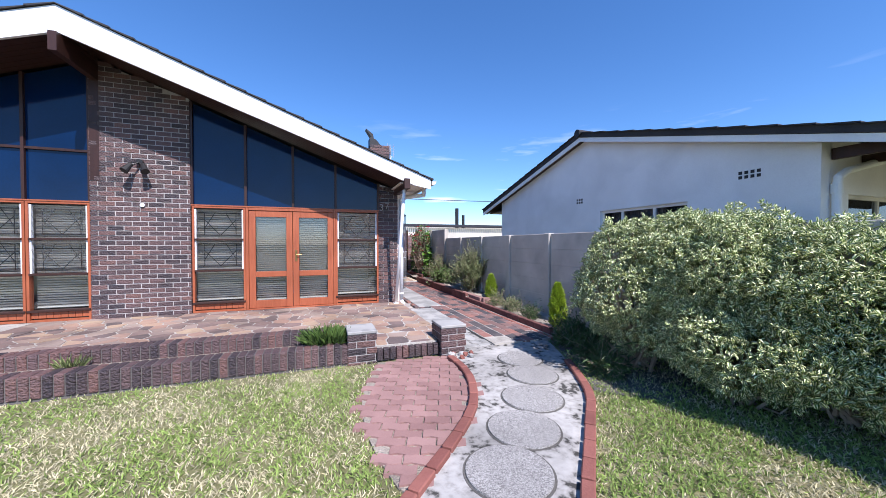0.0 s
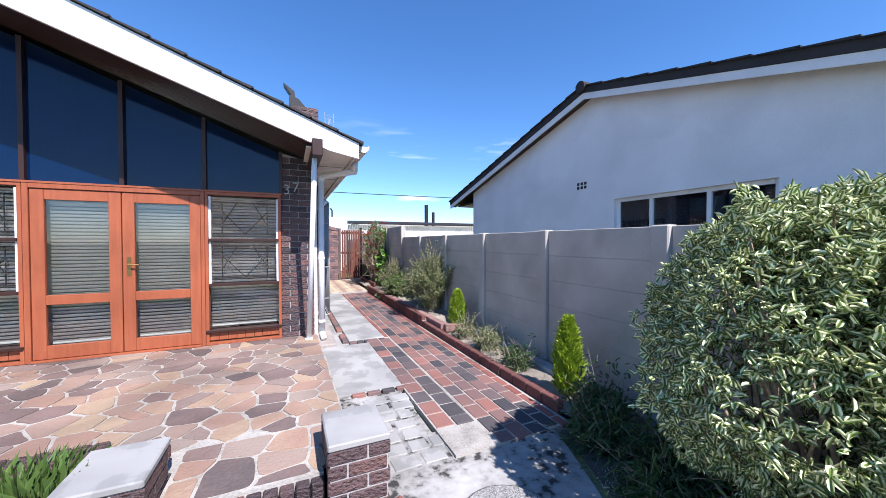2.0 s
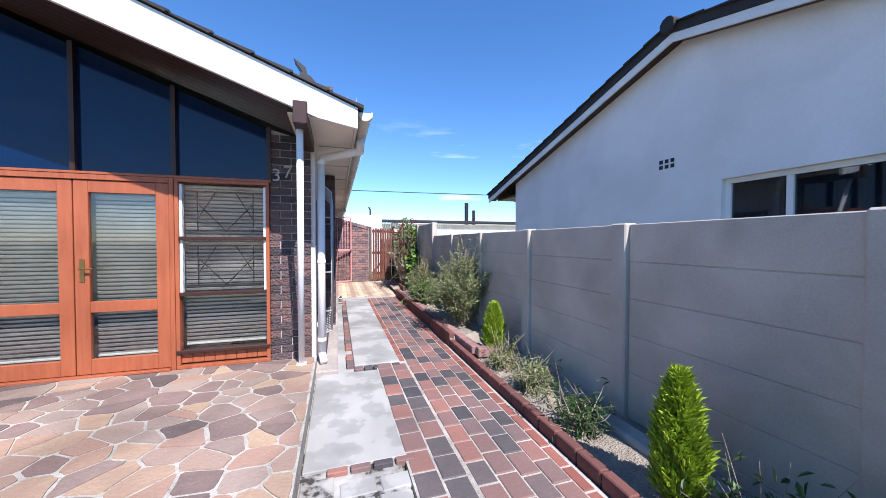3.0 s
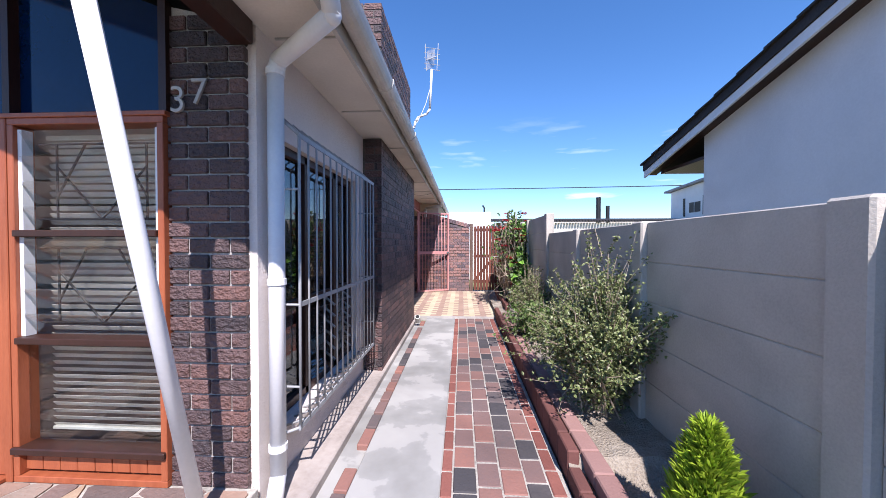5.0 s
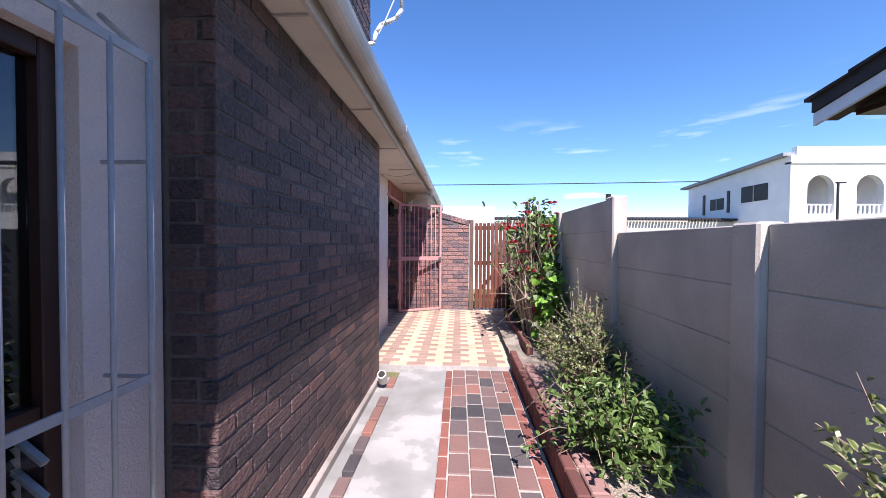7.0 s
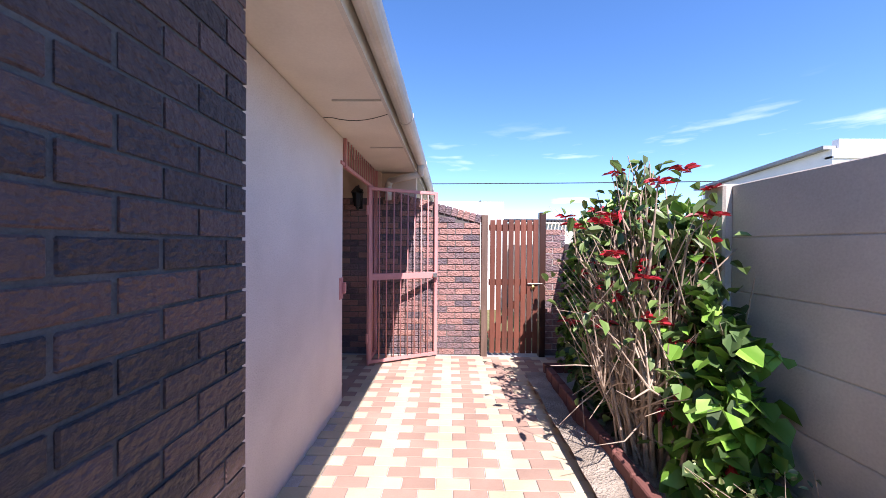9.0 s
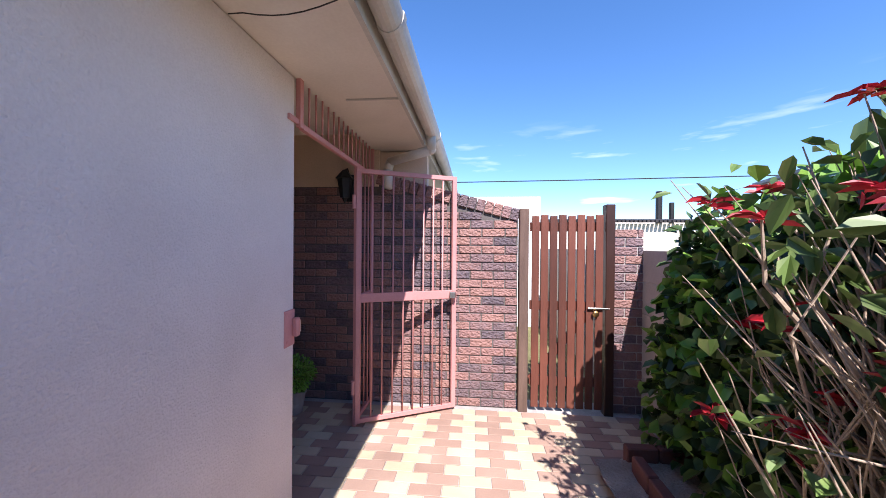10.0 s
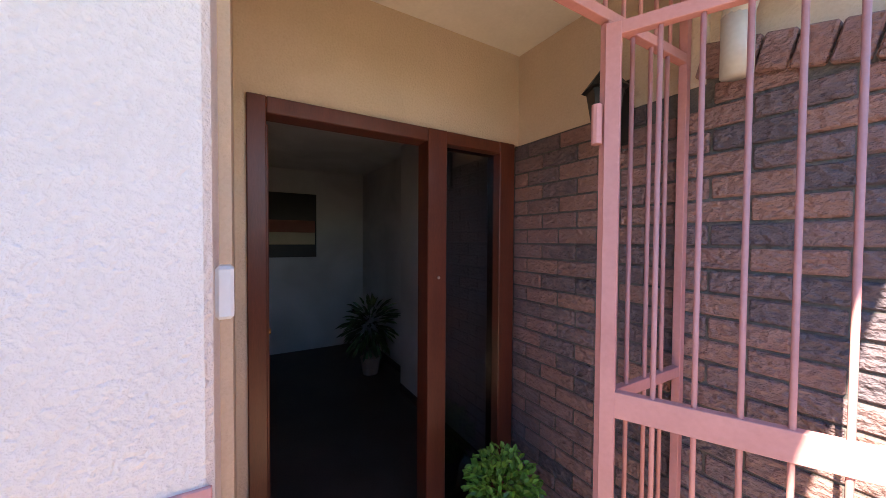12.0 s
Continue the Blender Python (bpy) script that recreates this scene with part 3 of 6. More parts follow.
for r in range(34):
    for c in range(-5, 13):
        x, y = 1.62 + c * TL + (TL / 2 if r % 2 else 0), 12.66 + r * TW
        edge = 3.675 if y < 15.2 else 4.2
        xa, xb = x - TL / 2, min(x + TL / 2, edge)
        if xa < 0.6 or xb - xa < 0.04 or y > 16.1 or (x < 1.62 and y < 14.5):
            continue
        (yel if c % 2 == 0 else bro).append((((xa + xb) / 2, y, TILE_Z - 0.018), (round(xb - xa, 3) - 0.006, TW - 0.006, 0.04), 0))
pieces("tile", yel, TILE_YELLOW, court, 0.003, (2.7, 14, 0))
pieces("tile", bro, TILE_BROWN, court, 0.003, (2.7, 14, 0))

# ---- terrace ----
bm = prism(bm_new(), [(-8.5, 4.97), (0.3, 4.97), (0.66, 4.75), (0.66, 4.40), (1.48, 4.40), (1.48, 4.62), (1.69, 4.62), (1.69, 7.65), (-8.5, 7.65)], "z", -0.14, TERR_Z - 0.005)
terrace = struct("terrace", bm, SAND_JOINT, "raised terrace of crazy-paved pinkish and buff stone", "terrace")


def clip_cell(seed, others, poly):
    """The part of poly nearer to seed than to any other."""
    for o in others:
        mx, my = (seed[0] + o[0]) / 2, (seed[1] + o[1]) / 2
        nx, ny = o[0] - seed[0], o[1] - seed[1]
        out = []
        for p, q in zip(poly, poly[1:] + poly[:1]):
            a, b = (p[0] - mx) * nx + (p[1] - my) * ny, (q[0] - mx) * nx + (q[1] - my) * ny
            if a <= 0:
                out.append(p)
            if a * b < 0:
                t = a / (a - b)
                out.append((p[0] + (q[0] - p[0]) * t, p[1] + (q[1] - p[1]) * t))
        poly = out
        if len(poly) < 3:
            return None
    return poly


def flagstones():
    rng = random.Random(11)
    seeds = []
    tries = 0
    while len(seeds) < 340 and tries < 20000:
        tries += 1
        p = (rng.uniform(-4.3, 1.69), rng.uniform(4.4, 7.63))
        if p[1] < 4.97 and p[0] < 0.66:
            continue
        if all((p[0] - q[0]) ** 2 * 0.45 + (p[1] - q[1]) ** 2 > (0.06 + 0.15 * rng.random() ** 2) ** 2 for q in seeds):
            seeds.append(p)
    n = 0
    for s in seeds:
        near = sorted((q for q in seeds if q is not s), key=lambda q: math.dist(s, q))[:14]
        lim = [(-4.5, 4.98), (1.68, 4.98), (1.68, 7.63), (-4.5, 7.63)] if s[1] > 4.98 else [(0.67, 4.42), (1.47, 4.42), (1.66, 4.66), (1.66, 4.976), (0.67, 4.976)]
        cell = clip_cell(s, near, lim)
        if not cell or len(cell) < 3:
            continue
        cx, cy = sum(p[0] for p in cell) / len(cell), sum(p[1] for p in cell) / len(cell)
        size = max(math.dist(p, (cx, cy)) for p in cell)
        k = 1 - 0.0105 / max(size * 0.6, 0.03)
        ring = []
        for p, q in zip(cell, cell[1:] + cell[:1]):
            ring += [(p[0] * 0.9 + q[0] * 0.1, p[1] * 0.9 + q[1] * 0.1), (p[0] * 0.5 + q[0] * 0.5 + rng.uniform(-0.008, 0.008), p[1] * 0.5 + q[1] * 0.5 + rng.uniform(-0.008, 0.008)), (p[0] * 0.1 + q[0] * 0.9, p[1] * 0.1 + q[1] * 0.9)]
        ring = [(cx + (x - cx) * k, cy + (y - cy) * k) for x, y in ring]
        bm = prism(bm_new(), [(x - cx, y - cy) for x, y in ring], "z", -0.025, 0.0)
        ob = part("flagstone", bm, FLAG, terrace)
        ob.location = (cx, cy, TERR_Z + rng.uniform(-0.003, 0.005))
        n += 1


flagstones()

# step edge between the piers, and two brick garden walls
step = tagged(new("terrace_step"), "low dark brick step up to the terrace", "step", "", "structure")
pieces("brick", [((0.70 + i * 0.083, 4.375, 0.0), (0.073, 0.07, 0.15), 0) for i in range(10)], BRICK_FACE, step, 0.006)
for nm, yf, zt, zb, lab in (("lower_garden_wall", 4.35, 0.155, -0.12, "low dark soldier-brick wall at the lawn"), ("upper_garden_wall", 4.76, 0.262, -0.02, "dark soldier-brick kerb wall edging the terrace")):
    bm = box(bm_new(), -8.5, 0.31, yf + 0.012, yf + 0.205, zb, zt - 0.012)
    w = struct(nm, bm, MORTAR_DARK, lab, "garden wall")
    sp = []
    x = 0.27
    while x > -8.4:
        sp.append(((x, yf + 0.105, zt - 0.115), (0.074, 0.215, 0.222), 0))
        x -= 0.086
    pieces("brick", sp, BRICK_FACE, w, 0.007, (0, 4.4, 0), 90)
bm = box(bm_new(), -8.5, 0.31, 4.55, 4.775, -0.1, 0.10)
struct("planter_soil", bm, SOIL, "dry soil between the two low garden walls", "soil")


def pier(x0, x1, y0, y1, top, label):
    p = thing("brick_pier", label, "pier", "entry piers")
    part("core", box(bm_new(), x0 + 0.014, x1 - 0.014, y0 + 0.014, y1 - 0.014, -0.13, top - 0.035), MORTAR, p)
    part("cap", box(bm_new(), x0, x1, y0, y1, top - 0.04, top, 0.008), CONCRETE, p, "pale worn cement cap")
    sp = []
    zz0 = top - 0.04 - 5 * 0.086
    for axis, fixed, a0, a1, f in (("x", y0 + 0.006, x0, x1, -1), ("x", y1 - 0.006, x0, x1, 1), ("y", x0 + 0.006, y0 + 0.05, y1 - 0.05, -1), ("y", x1 - 0.006, y0 + 0.05, y1 - 0.05, 1)):
        sp += brick_spots(axis, fixed, a0, a1, zz0, top - 0.04, f, proud=0.0)
    pieces("brick", sp, BRICK_FACE, p, 0.005)
    return p


pier(0.30, 0.66, 4.33, 4.75, 0.32, "short dark brick pier with pale cement cap beside the lawn")
pier(1.49, 1.85, 4.25, 4.68, 0.32, "short dark brick pier with pale cement cap beside the path")

# ---- house ----
APEX_X, APEX_Z, FALL = -3.65, 4.93, 0.383


def roof_z(x):
    return APEX_Z - FALL * abs(x - APEX_X)


FY = 7.65
# dark brick pilaster and corner strip
def pilaster_top(x):
    return roof_z(x) - 0.315


house = tagged(new("wall_front"), "dark rustic brick gable front of the bungalow", "wall", "", "structure")
part("backing", prism(bm_new(), [(-3.73, -0.1), (-2.29, -0.1), (-2.29, pilaster_top(-2.29)), (-3.73, pilaster_top(-3.73))], "y", FY - 0.04, FY + 0.25), MORTAR, house)
part("backing", prism(bm_new(), [(1.21, -0.1), (1.625, -0.1), (1.625, 2.62), (1.21, 2.72)], "y", FY + 0.012, FY + 0.03), MORTAR, house)
sp = brick_spots("x", FY - 0.045, -3.74, -2.28, 0.09, 4.6, -1, lambda a, z: z < pilaster_top(a) - 0.03, joint=0.014)
sp += brick_spots("x", FY, 1.20, 1.635, 0.09, 2.68, -1)
pieces("brick", sp, BRICK_FACE, house, 0.005, (1.5, 7.6, 1.2))

# side walls with plaster; openings are left between the blocks
WX = 1.70
side = tagged(new("wall_side"), "cream rough-plastered side wall of the bungalow", "wall", "", "structure")
part("plaster", box(bm_new(), WX - 0.25, WX - 0.02, FY + 0.032, 9.70, 2.08, 2.62), PLASTER, side)
part("plaster", box(bm_new(), WX - 0.25, WX - 0.02, FY + 0.032, 9.70, -0.1, 0.30), PLASTER, side)
part("plaster", box(bm_new(), WX - 0.25, WX - 0.02, FY + 0.032, 7.93, 0.30, 2.08), PLASTER, side)
part("plaster", box(bm_new(), WX - 0.25, WX - 0.02, 9.42, 9.70, 0.30, 2.08), PLASTER, side)
part("plaster", box(bm_new(), 1.28, 1.53, 12.36, 14.585, -0.1, 2.62, 0.012), PLASTER, side)
part("plaster", box(bm_new(), 0.60, 1.279, 14.37, 14.61, -0.1, 2.80), PLASTER_TAN, side)
panel = tagged(new("wall_brick_panel"), "projecting dark brick panel on the side wall", "wall", "", "structure")
part("backing", box(bm_new(), 1.30, 1.888, 9.712, 12.35, -0.1, 2.615), MORTAR_DARK, panel)
sp = brick_spots("y", 1.89, 9.70, 12.36, -0.06, 2.60, 1)
sp += brick_spots("x", 9.71, 1.70, 1.89, -0.06, 2.60, -1)
sp += brick_spots("x", 12.35, 1.50, 1.89, -0.06, 2.60, 1)
pieces("brick", sp, BRICK_FACE, panel, 0.005, (1.9, 10.6, 1.3))

# the wall beyond the entrance, through to the garden gate, with a sloping brick cap
GY = 16.12
def cap_z(x):
    return 2.36 - (x - 1.6) * 0.265 if x > 1.55 else 2.24


gw = tagged(new("wall_gate"), "red-brown rustic brick wall with sloping brick cap", "wall", "", "structure")
part("backing", prism(bm_new(), [(0.5, -0.1), (3.03, -0.1), (3.03, cap_z(3.03) - 0.012), (1.6, cap_z(1.6) - 0.012), (1.55, 2.24), (0.5, 2.24)], "y", GY + 0.008, GY + 0.22), MORTAR_DARK, gw)
sp = brick_spots("x", GY, 0.58, 3.03, 0.0, 2.5, -1, lambda a, z: z < cap_z(a) - (0.12 if a > 1.5 else 0.03))
pieces("brick", sp, BRICK_WARM, gw, 0.005, (2.4, 16, 1.2))
cap_me = piece_mesh("cap_brick", 0.081, 0.25, 0.12, 0.006, BRICK_WARM)
for i in range(17):
    x = 1.58 + 0.045 + i * 0.086
    ob = new("cap_brick", cap_me)
    ob.parent = gw
    ob.matrix_world = pose(x, GY + 0.105, cap_z(x) - 0.04, 0, 15, 0)
part("plaster", box(bm_new(), 0.5, 1.60, GY + 0.004, GY + 0.2, 2.24, 2.82), PLASTER_TAN, gw)
part("plaster", box(bm_new(), 1.60, 2.1, GY + 0.03, GY + 0.2, 2.20, 2.60), PLASTER_TAN, gw)
# short pier right of the gate
part("backing", box(bm_new(), 3.96, 4.22, GY + 0.008, GY + 0.22, -0.1, 1.76), MORTAR, gw)
pieces("brick", brick_spots("x", GY, 3.95, 4.23, 0.0, 1.79, -1) + brick_spots("y", 3.955, GY + 0.05, GY + 0.2, 0.0, 1.79, -1), BRICK_WARM, gw, 0.005)

# house back part beyond the gate wall, and closing walls
bm = box(bm_new(), 1.2, 1.5, 16.34, 21, -0.1, 2.6)
struct("wall_back_wing", bm, PLASTER, "cream plastered wall of the rear wing", "wall")
bm = box(bm_new(), -9.0, 1.3, 20.8, 21, -0.1, 2.6)
struct("wall_rear", bm, PLASTER, "plain plastered rear wall", "wall")
bm = box(bm_new(), -9.2, -9.0, FY, 21, -0.1, 2.6)
struct("wall_far_side", bm, PLASTER, "plain plastered far side wall", "wall")
bm = box(bm_new(), -9.0, 0.52, FY + 0.05, 20.8, -0.1, 0.05)
struct("floor", bm, INNER_FLOOR, "dark floor inside the house", "floor")
bm = box(bm_new(), -9.0, 0.58, FY + 0.3, 20.8, 2.64, 2.70)
struct("ceiling", bm, INNER_WALL, "plain white ceiling inside the house", "ceiling")
# hall behind the entrance
bm = box(bm_new(), -3.2, -3.05, 12.5, 20, 0.05, 2.64)
struct("wall_hall_back", bm, INNER_WALL, "plain white hall wall", "wall")
bm = box(bm_new(), -3.05, 0.6, 12.5, 12.62, 0.05, 2.64)
struct("wall_hall_south", bm, INNER_WALL, "plain white hall wall", "wall")
bm = box(bm_new(), -3.05, -1.13, 16.30, 16.42, 0.05, 2.64)
struct("wall_hall_north", bm, INNER_WALL, "plain white hall wall", "wall")
bm = box(bm_new(), -1.13, 0.40, 16.10, 16.42, 0.05, 2.64)
struct("wall_hall_spur", bm, INNER_WALL, "white wall spur standing forward inside the hall", "wall")
bm = box(bm_new(), -3.048, -1.132, 16.285, 16.299, 0.05, 0.13)
struct("baseboard", bm, WOOD_DARK, "dark skirting board along the hall wall", "skirting")
bm = box(bm_new(), -1.12, 0.39, 16.085, 16.099, 0.05, 0.13)
struct("baseboard", bm, WOOD_DARK, "dark skirting board along the spur wall", "skirting")
# a dividing wall in the front room behind the blinds
bm = box(bm_new(), -9.0, 1.45, 10.2, 10.3, 0.05, 2.64)
struct("wall_front_room", bm, INNER_WALL, "plain wall inside the front room", "wall")

# ---- roof ----
EAVE_X = 2.12
roof = thing("roof", "low-pitched dark tiled gable roof with white barge boards", "roof")
roof["kind"] = "structure"
for sgn in (1, -1):
    xe = APEX_X + sgn * (EAVE_X - APEX_X)
    o = [(APEX_X, APEX_Z), (xe, roof_z(xe)), (xe, roof_z(xe) - 0.05), (APEX_X, APEX_Z - 0.05)]
    part("tile_slope", prism(bm_new(), o, "y", 6.78, 21.2), ROOF, roof)
    # courses of tiles standing proud of the slope and over the verge
    bm = bm_new()
    k = 19
    for i in range(k):
        xa, xb = APEX_X + sgn * (EAVE_X + 0.03 - APEX_X) * i / k, APEX_X + sgn * (EAVE_X + 0.03 - APEX_X) * (i + 1.08) / k
        prism(bm, [(xa, roof_z(xa) + 0.012), (xb, roof_z(xb) + 0.034), (xb, roof_z(xb) + 0.002), (xa, roof_z(xa) + 0.002)], "y", 6.67, 21.2)
    part("tile_course", bm, ROOF, roof)
    o = [(APEX_X, APEX_Z - 0.01), (xe, roof_z(xe) - 0.01), (xe, roof_z(xe) - 0.20), (xe - sgn * 0.35, roof_z(xe - sgn * 0.35) - 0.27), (APEX_X, APEX_Z - 0.40)]
    part("barge_board", prism(bm_new(), o, "y", 6.70, 6.745), WHITE_PAINT, roof, "white painted barge board")
    bm = bm_new()
    for j in range(7):
        ya = 6.75 + j * 0.13
        o = [(APEX_X, APEX_Z - 0.30), (xe - sgn * 0.5, roof_z(xe - sgn * 0.5) - 0.26), (xe - sgn * 0.5, roof_z(xe - sgn * 0.5) - 0.28), (APEX_X, APEX_Z - 0.32)]
        prism(bm, o, "y", ya, ya + 0.124)
    part("verge_soffit", bm, WOOD_DARK, roof, "dark stained boards under the verge")
rb = prism(bm_new(), [(-0.05, 0), (0.05, 0), (0.05, 0.28), (-0.05, 0.28)], "y", 6.62, 7.64)
bmesh.ops.translate(rb, vec=(APEX_X, 0, 4.22), verts=rb.verts[:])
part("ridge_beam", rb, WOOD_DARK, roof, "dark ridge beam end")
part("corner_beam", box(bm_new(), 1.56, 1.68, 6.64, 7.66, 2.50, 2.70, 0.006), WOOD_DARK, roof, "dark beam end")
part("verge_rafter", box(bm_new(), -3.73, -3.60, 7.6, 7.9, 2.5, 4.6), WOOD_DARK, roof)
# side eave
part("eave_soffit", box(bm_new(), 1.50, 2.10, 6.78, 21, 2.62, 2.635), SOFFIT, roof, "cream boarded eave soffit")
part("fascia", box(bm_new(), 2.10, 2.125, 6.75, 21, 2.575, 2.74), GUTTER, roof, "cream fascia board")
part("eave_end", prism(bm_new(), [(1.68, 2.60), (2.1, 2.56), (2.1, 2.72), (1.68, 2.86)], "y", 6.75, 6.78), WHITE_PAINT, roof)
bm = bm_new()
for yj in (7.8, 8.9, 10.1, 11.3, 12.5, 13.7, 14.9):
    box(bm, 1.72, 2.10, yj, yj + 0.012, 2.608, 2.622)
part("cover_strip", bm, GUTTER, roof)
gut = thing("gutter", "cream half-round eave gutter along the side", "gutter")
o = [(2.13 + 0.065 + 0.068 * math.cos(a), 2.70 + 0.085 * math.sin(a)) for a in [math.pi + math.pi * i / 10 for i in range(11)]] + [(2.255, 2.71), (2.25, 2.695), (2.14, 2.695), (2.135, 2.71)]
part("trough", prism(bm_new(), o, "y", 6.76, 21), GUTTER, gut)
for yj in (6.78, 8.52, 9.8, 12.0, 14.2, 15.9, 18):
    o2 = [(2.195 + (x - 2.195) * 1.1, 2.66 + (z - 2.66) * 1.1) for x, z in o]
    part("joint_collar", prism(bm_new(), o2, "y", yj, yj + 0.05), GUTTER, gut)
dp = thing("downpipe", "white round downpipe with swan neck at the corner", "downpipe")
part("pipe", pipe(bm_new(), [(2.19, 7.40, 2.64), (2.19, 7.45, 2.50), (1.77, 7.75, 2.46), (1.745, 7.76, 2.40), (1.745, 7.76, 0.10), (1.77, 7.67, 0.01)], 0.045, 14), WHITE_PAINT, dp, smooth=True)
for z in (2.38, 1.2, 0.25):
    part("bracket", rod(bm_new(), (1.745, 7.76, z), (1.745, 7.76, z + 0.035), 0.052, 14), WHITE_PAINT, dp)
dp2 = thing("downpipe", "cream round downpipe with swan neck near the entrance", "downpipe")
part("pipe", pipe(bm_new(), [(2.19, 15.75, 2.66), (2.19, 15.8, 2.52), (1.75, 16.02, 2.47), (1.72, 16.04, 2.40), (1.72, 16.04, 2.2)], 0.045, 14), GUTTER, dp2, smooth=True)
pl = thing("support_pole", "thin white slanting steel pole holding the corner beam", "pole")
part("pole", rod(bm_new(), (1.545, 7.42, TERR_Z), (1.60, 6.83, 2.52), 0.032, 14), WHITE_PAINT, pl, smooth=True)
part("foot", box(bm_new(), 1.495, 1.595, 7.37, 7.47, TERR_Z, TERR_Z + 0.012), WHITE_PAINT, pl)

# entrance recess: door wall above the frame, and its ceiling
part("plaster", box(bm_new(), 0.40, 0.602, 14.40, 16.13, 2.24, 2.80), PLASTER_TAN, side)
bm = box(bm_new(), 0.40, 1.52, 14.40, 16.32, 2.79, 2.81)
struct("ceiling_recess", bm, SOFFIT, "cream boarded ceiling of the entrance recess", "ceiling")
bm = box(bm_new(), 1.50, 1.53, 14.62, 16.12, 2.62, 2.81)
struct("trim_recess", bm, SOFFIT, "cream board above the entrance grille", "trim")

# flat pale stones and a brick row in the old concrete beside the step
rs = random.Random(19)
old = tagged(new("old_paving"), "worn pale stones bedded in cracked concrete", "paving", "", "structure")
sp = []
for r in range(7):
    x = 1.92
    while x < (2.2 if r > 1 else 2.5):
        w = rs.uniform(0.14, 0.26)
        sp.append(((x + w / 2, 4.52 + r * 0.165, PATH_Z - 0.041), (w - 0.018, 0.148, 0.05), rs.uniform(-4, 4)))
        x += w
pieces("stone", sp, CONCRETE, old, 0.012)
pieces("brick", [((1.92 + i * 0.15, 5.68, PATH_Z - 0.015), (0.13, 0.055, 0.05), 0) for i in range(4)], PAVE_BRICK, old, 0.005)

part("plaster", box(bm_new(), 0.40, 0.605, 14.40, 14.659, 0.0, 2.239), PLASTER_TAN, side)

bm = prism(bm_new(), [(-9.0, -0.1), (-5.47, -0.1), (-5.47, roof_z(-5.47) - 0.33), (-9.0, roof_z(-9.0) - 0.33)], "y", FY, FY + 0.22)
struct("wall_front_far", bm, BRICK_FACE, "dark brick front wall", "wall")


# ---- front windows and doors ----
def frame_bars(bm, x0, x1, z0, z1, y0, y1, w):
    box(bm, x0, x1, y0, y1, z0, z0 + w, 0.003)
    box(bm, x0, x1, y0, y1, z1 - w, z1, 0.003)
    box(bm, x0, x0 + w, y0, y1, z0 + w + 0.0005, z1 - w - 0.0005, 0.003)
    box(bm, x1 - w, x1, y0, y1, z0 + w + 0.0005, z1 - w - 0.0005, 0.003)


def blinds(x0, x1, z0, z1, y, label):
    b = thing("venetian_blind", label, "blind", "front blinds")
    bm = bm_new()
    z = z0
    while z < z1 - 0.03:
        box(bm, x0, x1, -0.0165, 0.0165, -0.0008, 0.0008, 0, Matrix.Translation((0, y, z)) @ Matrix.Rotation(radians(-56), 4, "X"))
        z += 0.042
    part("slats", bm, BLIND, b)
    part("head_rail", box(bm_new(), x0, x1, y - 0.022, y + 0.022, z1 - 0.03, z1, 0.003), BLIND, b)
    part("bottom_rail", box(bm_new(), x0, x1, y - 0.014, y + 0.014, z0 - 0.025, z0 - 0.006, 0.003), BLIND, b)


